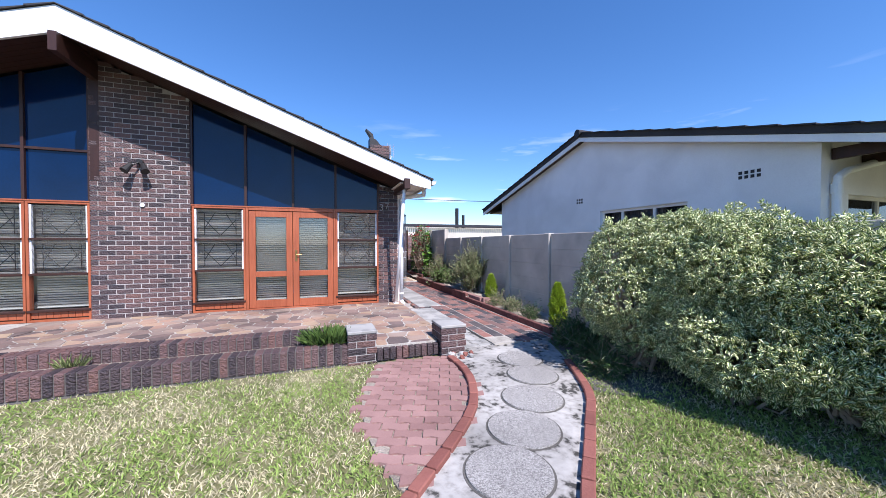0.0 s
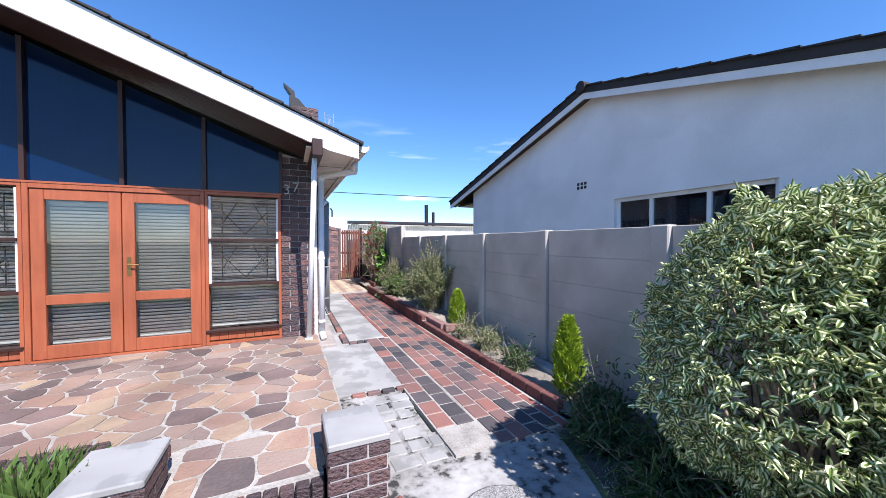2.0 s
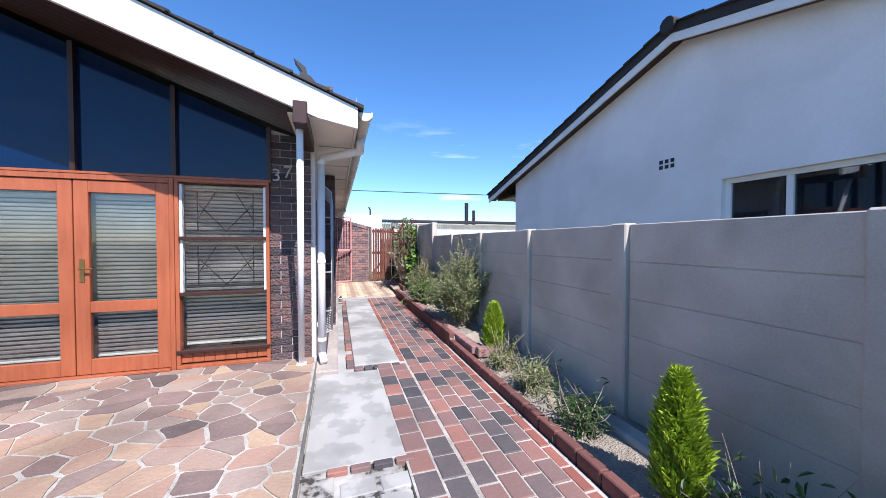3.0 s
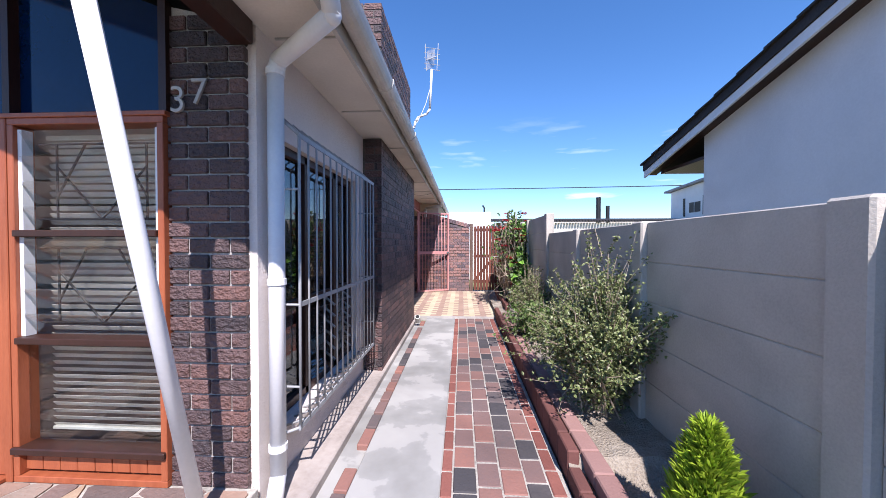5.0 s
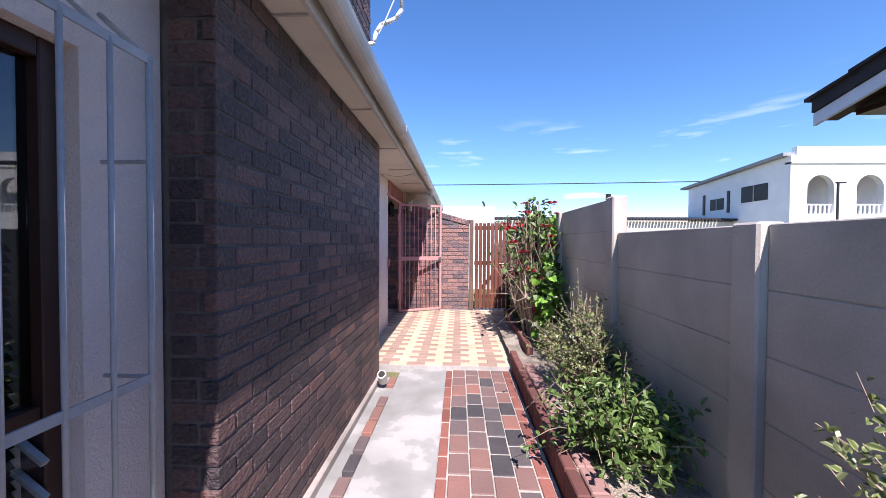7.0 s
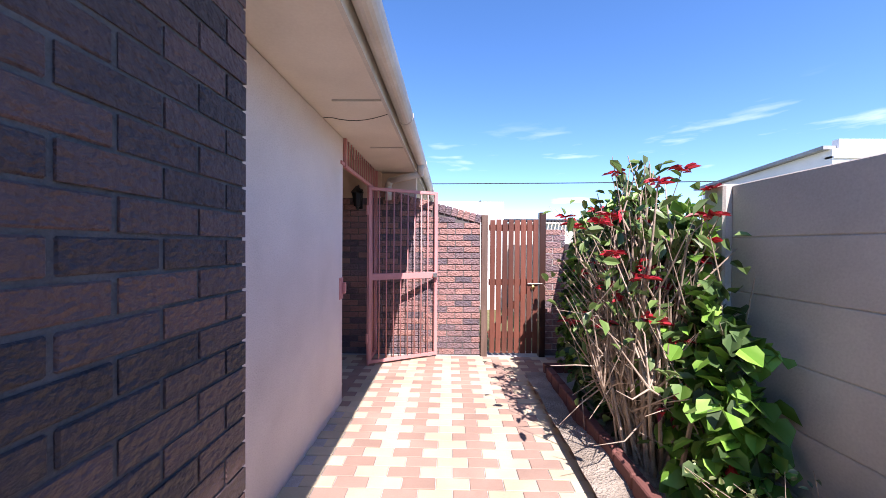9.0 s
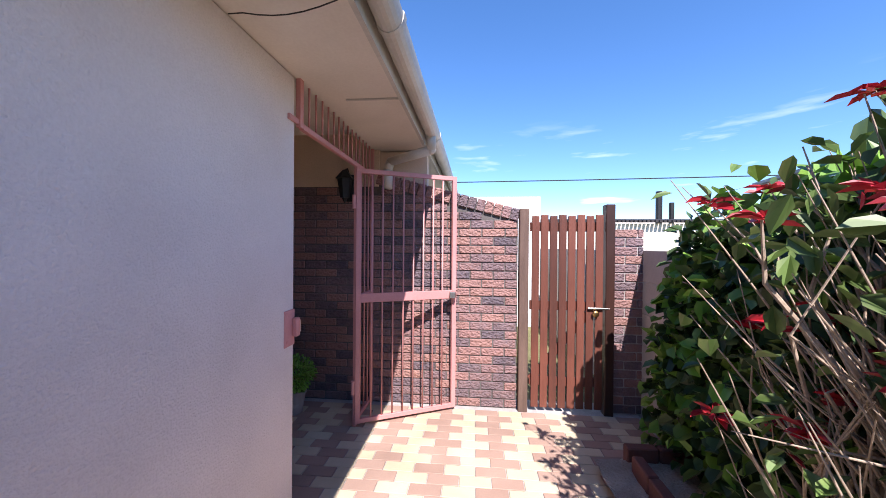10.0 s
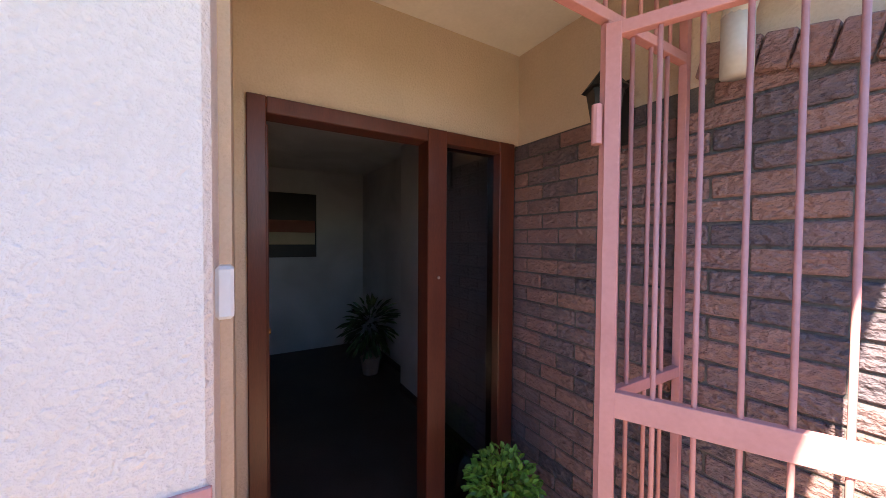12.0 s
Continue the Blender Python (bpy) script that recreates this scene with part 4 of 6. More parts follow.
def louvre_bay(name, x0, x1, zsill, ztop, label, teeth):
    """A timber bay: boarded apron, fixed pane below, two banks of glass louvres above."""
    w = tagged(new(name), label, "window", "", "structure")
    bm = bm_new()
    frame_bars(bm, x0, x1, TERR_Z, ztop, FY - 0.03, FY + 0.07, 0.036)
    part("window_frame", bm, WOOD, w, "orange varnished timber frame")
    bm = bm_new()
    n = max(4, int((x1 - x0) / 0.1))
    for i in range(n):
        a = x0 + 0.037 + (x1 - x0 - 0.074) * i / n
        box(bm, a, a + (x1 - x0 - 0.074) / n - 0.004, FY, FY + 0.03, TERR_Z + 0.056, zsill, 0.003)
    part("apron", bm, WOOD, w, "orange boarded apron")
    part("window_sill", box(bm_new(), x0 + 0.003, x1 - 0.003, FY - 0.05, FY + 0.069, zsill + 0.001, zsill + 0.04, 0.006), WOOD_DARK, w)
    h = (ztop - 0.036 - zsill - 0.04) / 3
    for k in range(3):
        za = zsill + 0.04 + h * k
        zb = za + h
        if k:
            part("transom", box(bm_new(), x0 + 0.037, x1 - 0.037, FY - 0.045, FY + 0.06, za - 0.018, za + 0.018, 0.004), WOOD_DARK, w)
        if k == 0:
            part("pane", box(bm_new(), x0 + 0.037, x1 - 0.037, FY + 0.02, FY + 0.026, za + 0.02, zb - 0.02), GLASS, w)
        else:
            for side_x in (x0 + 0.038, x1 - 0.063):
                part("louvre_rail", box(bm_new(), side_x, side_x + 0.025, FY - 0.01, FY + 0.04, za + 0.02, zb - 0.02), WHITE_PAINT, w, "white louvre carrier")
            for j in range(4):
                zc = za + 0.02 + (zb - za - 0.04) * (j + 0.5) / 4
                part("louvre_pane", box(bm_new(), x0 + 0.064, x1 - 0.064, -0.003, 0.003, -0.068, 0.068, 0, Matrix.Translation((0, FY + 0.012, zc)) @ Matrix.Rotation(radians(teeth), 4, "X")), GLASS, w)
            # decorative steel burglar bars behind
            bm = bm_new()
            xc, zc, hw, hh = (x0 + x1) / 2, (za + zb) / 2, (x1 - x0) * 0.30, (zb - za) * 0.36
            yb = FY + 0.062
            for sx in (-1, 1):
                rod(bm, (xc + sx * hw, yb, zc - hh), (xc + sx * hw, yb, zc + hh), 0.006, 6)
                rod(bm, (xc + sx * hw, yb, zc + hh * 0.4), (xc, yb, zc - hh), 0.006, 6)
                rod(bm, (xc + sx * hw, yb, zc - hh * 0.4), (xc + sx * hw * 0.35, yb, zc + hh), 0.006, 6)
            rod(bm, (xc - hw * 1.4, yb, zc + hh), (xc + hw * 1.4, yb, zc + hh), 0.006, 6)
            rod(bm, (xc - hw * 1.4, yb, zc - hh), (xc + hw * 1.4, yb, zc - hh), 0.006, 6)
            part("burglar_bar", bm, BLACK, w, "thin dark steel burglar bars")
    blinds(x0 + 0.04, x1 - 0.04, zsill + 0.08, ztop - 0.05, FY + 0.14, "cream venetian blind lowered behind the front window")
    return w


TRANSOM = 2.12
louvre_bay("window_1", -2.27, -1.39, 0.26, TRANSOM, "timber louvre window with blinds behind, beside the doors", 55)
louvre_bay("window_2", 0.30, 1.20, 0.26, TRANSOM, "timber louvre window with blinds behind, beside the corner", 30)
louvre_bay("window_3", -4.58, -3.75, 0.26, TRANSOM, "timber louvre window with blinds behind", 30)
louvre_bay("window_4", -5.45, -4.59, 0.26, TRANSOM, "timber louvre window with blinds behind", 55)


def door_leaf(x0, x1, hx, name):
    d = tagged(new(name), "orange varnished glazed timber front door, closed", "door", "front doors", "structure")
    z0, z1, zm = TERR_Z + 0.03, TRANSOM - 0.06, 0.80
    bm = bm_new()
    w = 0.115
    box(bm, x0, x0 + w, FY - 0.02, FY + 0.03, z0, z1, 0.004)
    box(bm, x1 - w, x1, FY - 0.02, FY + 0.03, z0, z1, 0.004)
    box(bm, x0 + w + 0.0005, x1 - w - 0.0005, FY - 0.019, FY + 0.029, z0, z0 + 0.15, 0.004)
    box(bm, x0 + w + 0.0005, x1 - w - 0.0005, FY - 0.019, FY + 0.029, zm - 0.055, zm + 0.055, 0.004)
    box(bm, x0 + w + 0.0005, x1 - w - 0.0005, FY - 0.019, FY + 0.029, z1 - 0.12, z1, 0.004)
    part("door_frame", bm, WOOD, d)
    part("pane", box(bm_new(), x0 + w, x1 - w, FY + 0.004, FY + 0.009, z0 + 0.15, zm - 0.055), GLASS, d)
    part("pane", box(bm_new(), x0 + w, x1 - w, FY + 0.004, FY + 0.009, zm + 0.055, z1 - 0.12), GLASS, d)
    if hx:
        h = part("handle_plate", box(bm_new(), hx - 0.02, hx + 0.02, FY - 0.026, FY - 0.0205, 1.05, 1.28, 0.002), BRASS, d, "dull brass lock plate")
        bm = rod(bm_new(), (hx, FY - 0.026, 1.19), (hx, FY - 0.07, 1.19), 0.009)
        rod(bm, (hx, FY - 0.068, 1.19), (hx + 0.11, FY - 0.068, 1.185), 0.009)
        part("door_handle", bm, BRASS, h)
    blinds(x0 + w + 0.005, x1 - w - 0.005, z0 + 0.17, z1 - 0.13, FY + 0.09, "cream venetian blind lowered behind the glazed door")
    return d


door_leaf(-1.33, -0.545, None, "door_1")
door_leaf(-0.535, 0.25, -0.475, "door_2")
bm = bm_new()
box(bm, -1.385, -1.335, FY - 0.035, FY + 0.07, TERR_Z, TRANSOM - 0.001, 0.004)
box(bm, 0.255, 0.297, FY - 0.035, FY + 0.07, TERR_Z, TRANSOM - 0.001, 0.004)
box(bm, -1.334, 0.254, FY - 0.035, FY + 0.07, TRANSOM - 0.055, TRANSOM - 0.001, 0.004)
box(bm, -1.334, 0.254, FY - 0.06, FY + 0.07, TERR_Z, TERR_Z + 0.025, 0.004)
struct("trim_door_frame", bm, WOOD, "orange varnished door frame", "door frame")

# dark glazed panels above the transom, reflected sky put in as blue base colour
blue = tagged(new("window_upper"), "tall dark glazed gable panels, sky reflection coloured blue, in thin dark mullions", "window", "", "structure")
for xs in ((-2.27, -1.38, -0.53, 0.30, 1.20), (-5.45, -4.60, -3.75)):
    for a, b in zip(xs, xs[1:]):
        o = [(a + 0.02, TRANSOM + 0.03), (b - 0.02, TRANSOM + 0.03), (b - 0.02, roof_z(b) - 0.36), (a + 0.02, roof_z(a) - 0.36)]
        part("pane", prism(bm_new(), o, "y", FY + 0.02, FY + 0.035), SKY_BLUE_PANE, blue)
    for a in xs:
        part("mullion", box(bm_new(), a - 0.021, a + 0.021, FY - 0.03, FY + 0.05, TRANSOM + 0.026, roof_z(a) - 0.34), WOOD_DARK, blue)
    part("transom", box(bm_new(), xs[0] - 0.02, xs[-1] + 0.02, FY - 0.04, FY + 0.06, TRANSOM, TRANSOM + 0.025, 0.003), WOOD, blue)
part("transom", box(bm_new(), -5.43, -3.77, FY - 0.02, FY + 0.04, 2.98, 3.02), WOOD_DARK, blue)

# twin floodlights on the pilaster
fl = thing("floodlight", "black twin spotlight on the brick pilaster", "floodlight")
part("mount", rod(bm_new(), (-3.02, FY - 0.11, 2.86), (-3.02, FY - 0.05, 2.86), 0.05, 14), BLACK, fl)
for sx in (-1, 1):
    part("arm", rod(bm_new(), (-3.02, FY - 0.12, 2.85), (-3.02 + sx * 0.09, FY - 0.2, 2.76), 0.012), BLACK, fl)
    part("lamp_head", rod(bm_new(), (-3.02 + sx * 0.085, FY - 0.18, 2.80), (-3.02 + sx * 0.15, FY - 0.27, 2.66), 0.035, 14, 0.065), BLACK, fl)
bx = thing("bell_push", "small white round bell push on dark brick", "bell push")
part("button", rod(bm_new(), (-3.0, FY - 0.075, 2.10), (-3.0, FY - 0.05, 2.10), 0.035, 14), WHITE_PAINT, bx)


def text_part(body, size, m, mat, parent):
    cu = bpy.data.curves.new("numeral", "FONT")
    cu.body, cu.size, cu.extrude, cu.bevel_depth = body, size, 0.006, 0.001
    cu.offset = -0.002
    ob = new("numeral_source", cu)
    me = bpy.data.meshes.new_from_object(ob.evaluated_get(bpy.context.evaluated_depsgraph_get()))
    bpy.data.objects.remove(ob)
    me.materials.clear()
    me.materials.append(mat)
    t = new("numeral", me)
    t.parent = parent
    t.matrix_world = m
    return t


num = thing("house_number", "grey metal house number 37 on dark brick", "house number")
text_part("3", 0.20, pose(1.225, FY - 0.016, 2.14, 90, 0, 0), NUMBER, num)
text_part("7", 0.20, pose(1.345, FY - 0.016, 2.18, 90, 0, 0), NUMBER, num)

# ---- side window and its grille ----
sw = tagged(new("window_side"), "dark-framed side window with louvres and curtains", "window", "", "structure")
bm = bm_new()
Y0, Y1, Z0, Z1 = 7.93, 9.42, 0.30, 2.08
for y0, y1, z0, z1 in ((Y0, Y0 + 0.06, Z0, Z1), (Y1 - 0.06, Y1, Z0, Z1), (8.36, 8.43, Z0, Z1), (8.93, 9.0, Z0, Z1), (Y0 + 0.061, Y1 - 0.061, Z1 - 0.06, Z1 - 0.001), (Y0 + 0.061, Y1 - 0.061, Z0 + 0.001, Z0 + 0.06)):
    box(bm, 1.55, 1.63, y0, y1, z0, z1, 0.004)
for y0, y1 in ((Y0 + 0.061, 8.359), (8.431, 8.929), (9.001, Y1 - 0.061)):
    box(bm, 1.56, 1.62, y0, y1, 0.98, 1.03, 0.003)
part("window_frame", bm, WOOD_DARK, sw, "dark stained timber frame")
part("window_sill", box(bm_new(), 1.45, 1.74, Y0 + 0.003, Y1 - 0.003, 0.262, 0.299), PLASTER, sw)
for y0, y1 in ((Y0 + 0.061, 8.359), (8.431, 8.929), (9.001, Y1 - 0.061)):
    part("pane", box(bm_new(), 1.587, 1.593, y0, y1, 1.03, Z1 - 0.06), DARK_GLASS, sw)
    if y1 < 8.5:
        part("pane", box(bm_new(), 1.587, 1.593, y0, y1, Z0 + 0.06, 0.98), DARK_GLASS, sw)
    else:
        for j in range(6):
            zc = 0.41 + j * 0.1
            part("louvre_pane", box(bm_new(), -0.055, 0.055, y0 + 0.02, y1 - 0.02, -0.003, 0.003, 0, Matrix.Translation((1.60, 0, zc)) @ Matrix.Rotation(radians(38), 4, "Y")), GLASS, sw)
            part("louvre_clip", box(bm_new(), -0.06, 0.06, y1 - 0.02, y1 - 0.005, -0.008, 0.008, 0, Matrix.Translation((1.60, 0, zc)) @ Matrix.Rotation(radians(38), 4, "Y")), GREY_STEEL, sw)
cur = thing("curtain", "grey gathered curtain behind the side window", "curtain")
bm = bm_new()
vs = [(1.40 + 0.02 * math.sin(i * 1.3), 8.0 + i * 0.012) for i in range(30)]
o = vs + [(x - 0.004, y) for x, y in reversed(vs)]
prism(bm, o, "z", 0.35, 2.05)
part("cloth", bm, CURTAIN, cur)
bl = thing("venetian_blind", "dark slatted blind behind the side window", "blind")
bm = bm_new()
for j in range(28):
    box(bm, -0.016, 0.016, 8.44, 9.38, -0.0008, 0.0008, 0, Matrix.Translation((1.50, 0, 0.62 + j * 0.032)) @ Matrix.Rotation(radians(50), 4, "Y"))
part("slats", bm, WOOD_DARK, bl)

gr = thing("burglar_grille", "grey painted steel burglar grille over the side window", "grille")
GX = 1.86
n = 15
for i in range(n):
    y = 7.80 + i * (9.46 - 7.80) / (n - 1)
    part("bar", pipe(bm_new(), [(1.705, y, 2.20), (GX, y, 2.06), (GX, y, 0.36), (1.705, y, 0.30)], 0.0068 if 0 < i < n - 1 else 0.009, 8), GREY_STEEL, gr, smooth=True)
for z, x in ((2.06, GX), (1.08, GX), (0.36, GX)):
    part("cross_bar", box(bm_new(), x - 0.004, x + 0.004, 7.79, 9.47, z - 0.014, z + 0.014), GREY_STEEL, gr)
for y in (7.795, 9.465):
    for z in (1.08, 1.75, 0.6):
        part("stay", rod(bm_new(), (1.70, y, z), (GX, y, z), 0.007), GREY_STEEL, gr)

# ---- entrance: pink security gate, grille, latch ----
pg = thing("security_gate", "pink painted steel security gate standing open", "gate")


def flat(bm, p, q, z0, z1, w):
    p, q = Vector(p), Vector(q)
    d = q - p
    m = Matrix.Translation((p.x, p.y, 0)) @ Matrix.Rotation(math.atan2(d.y, d.x), 4, "Z")
    box(bm, 0, d.length, -w / 2, w / 2, z0, z1, 0.002, m)


HP, HQ = (1.545, 15.60), (2.415, 16.035)
for nm, z0, z1 in (("bottom_rail", 0.03, 0.07), ("lock_rail", 1.11, 1.19), ("top_rail", 2.27, 2.31)):
    bm = bm_new()
    flat(bm, HP, HQ, z0, z1, 0.03)
    part(nm, bm, PINK, pg)
for nm, f0, f1 in (("hinge_stile", 0.0, 0.045), ("lock_stile", 0.955, 1.0)):
    bm = bm_new()
    a, b = Vector(HP).lerp(Vector(HQ), f0), Vector(HP).lerp(Vector(HQ), f1)
    flat(bm, a, b, 0.03, 2.31, 0.034)
    part(nm, bm, PINK, pg)
for i in range(8):
    a = Vector(HP).lerp(Vector(HQ), 0.045 + 0.91 * (i + 1) / 9)
    part("bar", rod(bm_new(), (a.x, a.y, 0.05), (a.x, a.y, 2.29), 0.0075, 8), PINK, pg, smooth=True)
for z in (0.3, 1.95):
    part("hinge", rod(bm_new(), (1.535, 15.575, z), (1.535, 15.575, z + 0.12), 0.016, 10), PINK, pg)
part("lock_box", box(bm_new(), 2.36, 2.42, 15.94, 15.99, 1.12, 1.18, 0.004), CHROME, pg)
eg = thing("entrance_grille", "pink painted steel grille fixed beside and above the entrance", "grille")
bm = bm_new()
box(bm, 1.525, 1.555, 14.60, 14.64, 2.33, 2.68, 0.002)
box(bm, 1.525, 1.555, 16.08, 16.11, 0.0, 2.68, 0.002)
box(bm, 1.525, 1.555, 15.60, 15.64, 0.0, 2.36, 0.002)
box(bm, 1.524, 1.556, 14.64, 16.08, 2.325, 2.36, 0.002)
box(bm, 1.524, 1.556, 14.64, 16.08, 2.645, 2.68, 0.002)
for z in (0.03, 1.13):
    box(bm, 1.526, 1.554, 15.641, 16.079, z, z + 0.04, 0.002)
part("frame", bm, PINK, eg)
for i in range(3):
    y = 15.64 + 0.44 * (i + 1) / 4
    part("bar", rod(bm_new(), (1.54, y, 0.05), (1.54, y, 2.34), 0.0075, 8), PINK, eg, smooth=True)
for i in range(14):
    y = 14.64 + 1.44 * (i + 1) / 15
    part("bar", rod(bm_new(), (1.54, y, 2.34), (1.54, y, 2.66), 0.007, 8), PINK, eg, smooth=True)
la = thing("gate_latch_plate", "pink painted steel latch plate on the plaster", "latch")
part("plate", box(bm_new(), 1.528, 1.536, 14.475, 14.582, 1.03, 1.24, 0.002), PINK, la)
part("keeper", box(bm_new(), 1.536, 1.565, 14.552, 14.594, 1.08, 1.19, 0.004), PINK, la)
part("bolt_hole", box(bm_new(), 1.543, 1.562, 14.594, 14.606, 1.1, 1.17), CHROME, la)
for z in (1.06, 1.22):
    part("screw", rod(bm_new(), (1.535, 14.50, z), (1.541, 14.50, z), 0.009, 8), PINK, la)
for z in (2.36, 2.66):
    b2 = thing("wall_bracket", "small pink bracket fixing the grille to plaster", "bracket")
    part("strap", box(bm_new(), 1.528, 1.545, 14.50, 14.60, z - 0.016, z + 0.016, 0.002), PINK, b2)
ib = thing("bell_push", "small white plastic bell push on the tan plaster", "bell push")
part("case", box(bm_new(), 1.40, 1.46, 14.585, 14.615, 1.50, 1.60, 0.006), WHITE_PAINT, ib)

# front door frame, sidelight, door standing open
df = tagged(new("door_3"), "dark red timber door frame with sidelight, door open", "door", "", "structure")
bm = bm_new()
for y0, y1 in ((14.652, 14.724), (15.48, 15.595), (15.965, 16.08)):
    box(bm, 0.50, 0.62, y0, y1, 0.0, 2.24, 0.004)
box(bm, 0.50, 0.62, 14.725, 15.479, 2.17, 2.239, 0.004)
box(bm, 0.50, 0.62, 15.596, 15.964, 2.17, 2.239, 0.004)
box(bm, 0.50, 0.62, 15.596, 15.964, 0.0, 0.12, 0.004)
part("door_frame", bm, DOOR_WOOD, df)
part("pane", box(bm_new(), 0.555, 0.561, 15.595, 15.965, 0.12, 2.17), DARK_GLASS, df)
lf = part("door_leaf", box(bm_new(), -0.34, 0.50, 14.70, 14.74, 0.06, 2.16, 0.004), DOOR_WOOD, df)
part("door_handle", rod(bm_new(), (-0.27, 14.742, 1.05), (-0.27, 14.80, 1.05), 0.02, 10), BRASS, lf)
part("spy_hole", rod(bm_new(), (0.62, 15.545, 1.45), (0.626, 15.545, 1.45), 0.008, 10), CHROME, df)

# coach lamp on the brick inside the recess
cl = thing("wall_lamp", "black coach lamp on the brick beside the entrance", "lamp")
part("back_plate", box(bm_new(), 1.26, 1.34, GY - 0.03, GY - 0.008, 2.08, 2.36, 0.006), BLACK, cl)
part("arm", pipe(bm_new(), [(1.30, GY - 0.03, 2.30), (1.30, GY - 0.10, 2.40), (1.30, GY - 0.16, 2.37)], 0.011), BLACK, cl)
part("roof", rod(bm_new(), (1.30, GY - 0.16, 2.29), (1.30, GY - 0.16, 2.38), 0.095, 6, 0.02), BLACK, cl)
part("lantern", rod(bm_new(), (1.30, GY - 0.16, 2.10), (1.30, GY - 0.16, 2.285), 0.045, 6, 0.075), BLACK, cl)
part("finial", rod(bm_new(), (1.30, GY - 0.16, 2.05), (1.30, GY - 0.16, 2.10), 0.006, 6, 0.03), BLACK, cl)

# ---- hall seen through the door ----
pa = thing("painting", "dark painting with orange and yellow band", "painting")
part("canvas", box(bm_new(), -3.05, -3.02, 14.92, 15.60, 1.40, 2.30), BLACK, pa)
part("band", box(bm_new(), -3.02, -3.015, 14.94, 15.58, 1.58, 1.749), TILE_YELLOW, pa, "yellow painted band")
part("band", box(bm_new(), -3.02, -3.015, 14.94, 15.58, 1.75, 1.92), RED_EDGE, pa, "orange painted band")

# ---- garden gate ----
gg = thing("garden_gate", "red-brown slatted wooden garden gate, closed", "gate")
for i in range(8):
    x = 3.165 + i * 0.087
    part("slat", box(bm_new(), x, x + 0.070, GY - 0.035, GY - 0.012, 0.04, 1.93 + 0.01 * (i % 2), 0.003), GATE_WOOD, gg)
for z in (0.25, 1.0, 1.78):
    part("ledge", box(bm_new(), 3.15, 3.85, GY - 0.011, GY + 0.02, z, z + 0.09, 0.003), GATE_WOOD, gg)
br = bm_new()
m = Matrix.Translation((3.16, GY + 0.005, 0.3)) @ Matrix.Rotation(-math.atan2(0.75, 0.62), 4, "Y")
box(br, 0, 0.97, -0.012, 0.015, -0.035, 0.035, 0.003, m)
part("brace", br, GATE_WOOD, gg)
part("bolt", rod(bm_new(), (3.70, GY - 0.05, 1.03), (3.90, GY - 0.05, 1.03), 0.012, 10), CHROME, gg, "chrome bolt")
bm = ball(bm_new(), (3.77, GY - 0.06, 0.98), 0.032, 10, (1, 0.5, 1.1))
part("padlock", bm, BRASS, gg, "brass padlock")
for nm, x0, x1, zt in (("gate_post", 3.04, 3.13, 2.0), ("gate_post", 3.86, 3.945, 2.04)):
    gp = thing(nm, "weathered dark brown timber gate post", "post", "gate posts")
    part("post", box(bm_new(), x0, x1, GY - 0.06, GY + 0.05, -0.05, zt, 0.006), WOOD_DARK if x0 > 3.5 else POST_WOOD, gp)

# ---- boundary wall of precast panels ----
bw = tagged(new("boundary_wall"), "grey painted precast concrete boundary wall", "wall", "", "structure")
py = [5.68 + 1.493 * k for k in range(-6, 5)] + [13.31 + 1.493 * k for k in range(7)]
for i, y in enumerate(py):
    tall = 11.5 < y < 13.4
    top = 1.93 if tall else 1.61
    part("post", box(bm_new(), 4.18, 4.31, y - 0.08, y + 0.08, -0.2, top, 0.012), VIBRACRETE, bw)
    if i + 1 < len(py):
        t2 = 1.92 if 11.5 < y < 12.2 else 1.60
        rows = 7 if t2 > 1.8 else 6
        for r in range(rows):
            z1 = t2 - 0.305 * r
            part("panel", box(bm_new(), 4.225, 4.275, y + 0.081, py[i + 1] - 0.081, z1 - 0.3045, z1, 0.006), VIBRACRETE, bw)

# ---- neighbouring house ----
NX, RY, RZ, NF = 5.76, 6.37, 3.83, 0.278
def nz(y):
    return RZ - NF * abs(y - RY) * (0.95 if y > RY else 1.0)


nh = thing("neighbour_house", "white plastered neighbouring bungalow with dark tiled roof", "house")
ywin0, ywin1, zw0, zw1 = 4.03, 5.93, 1.15, 2.11
def gable_piece(pts):
    part("wall", prism(bm_new(), pts, "x", NX, NX + 0.25), WHITE_PLASTER, nh)
def w_z(y):
    return nz(y) - 0.035
gable_piece([(2.41, -0.1), (ywin0, -0.1), (ywin0, w_z(ywin0)), (2.41, w_z(2.41))])
gable_piece([(ywin0, zw1), (ywin1, zw1), (ywin1, w_z(ywin1)), (ywin0, w_z(ywin0))])
gable_piece([(ywin0, -0.1), (ywin1, -0.1), (ywin1, zw0), (ywin0, zw0)])
gable_piece([(ywin1, -0.1), (10.25, -0.1), (10.25, w_z(10.25)), (RY, w_z(RY)), (ywin1, w_z(ywin1))])
part("wall", box(bm_new(), NX + 0.251, 12, 10.0, 10.249, -0.1, 2.6), WHITE_PLASTER, nh)
for x0, x1, z0, z1 in ((NX + 0.251, 6.38, -0.1, 2.72), (6.381, 8.2, 2.04, 2.72), (6.381, 8.2, -0.1, 0.95), (8.201, 12.0, -0.1, 2.72)):
    part("wall", box(bm_new(), x0, x1, 2.41, 2.63, z0, z1), WHITE_PLASTER, nh)
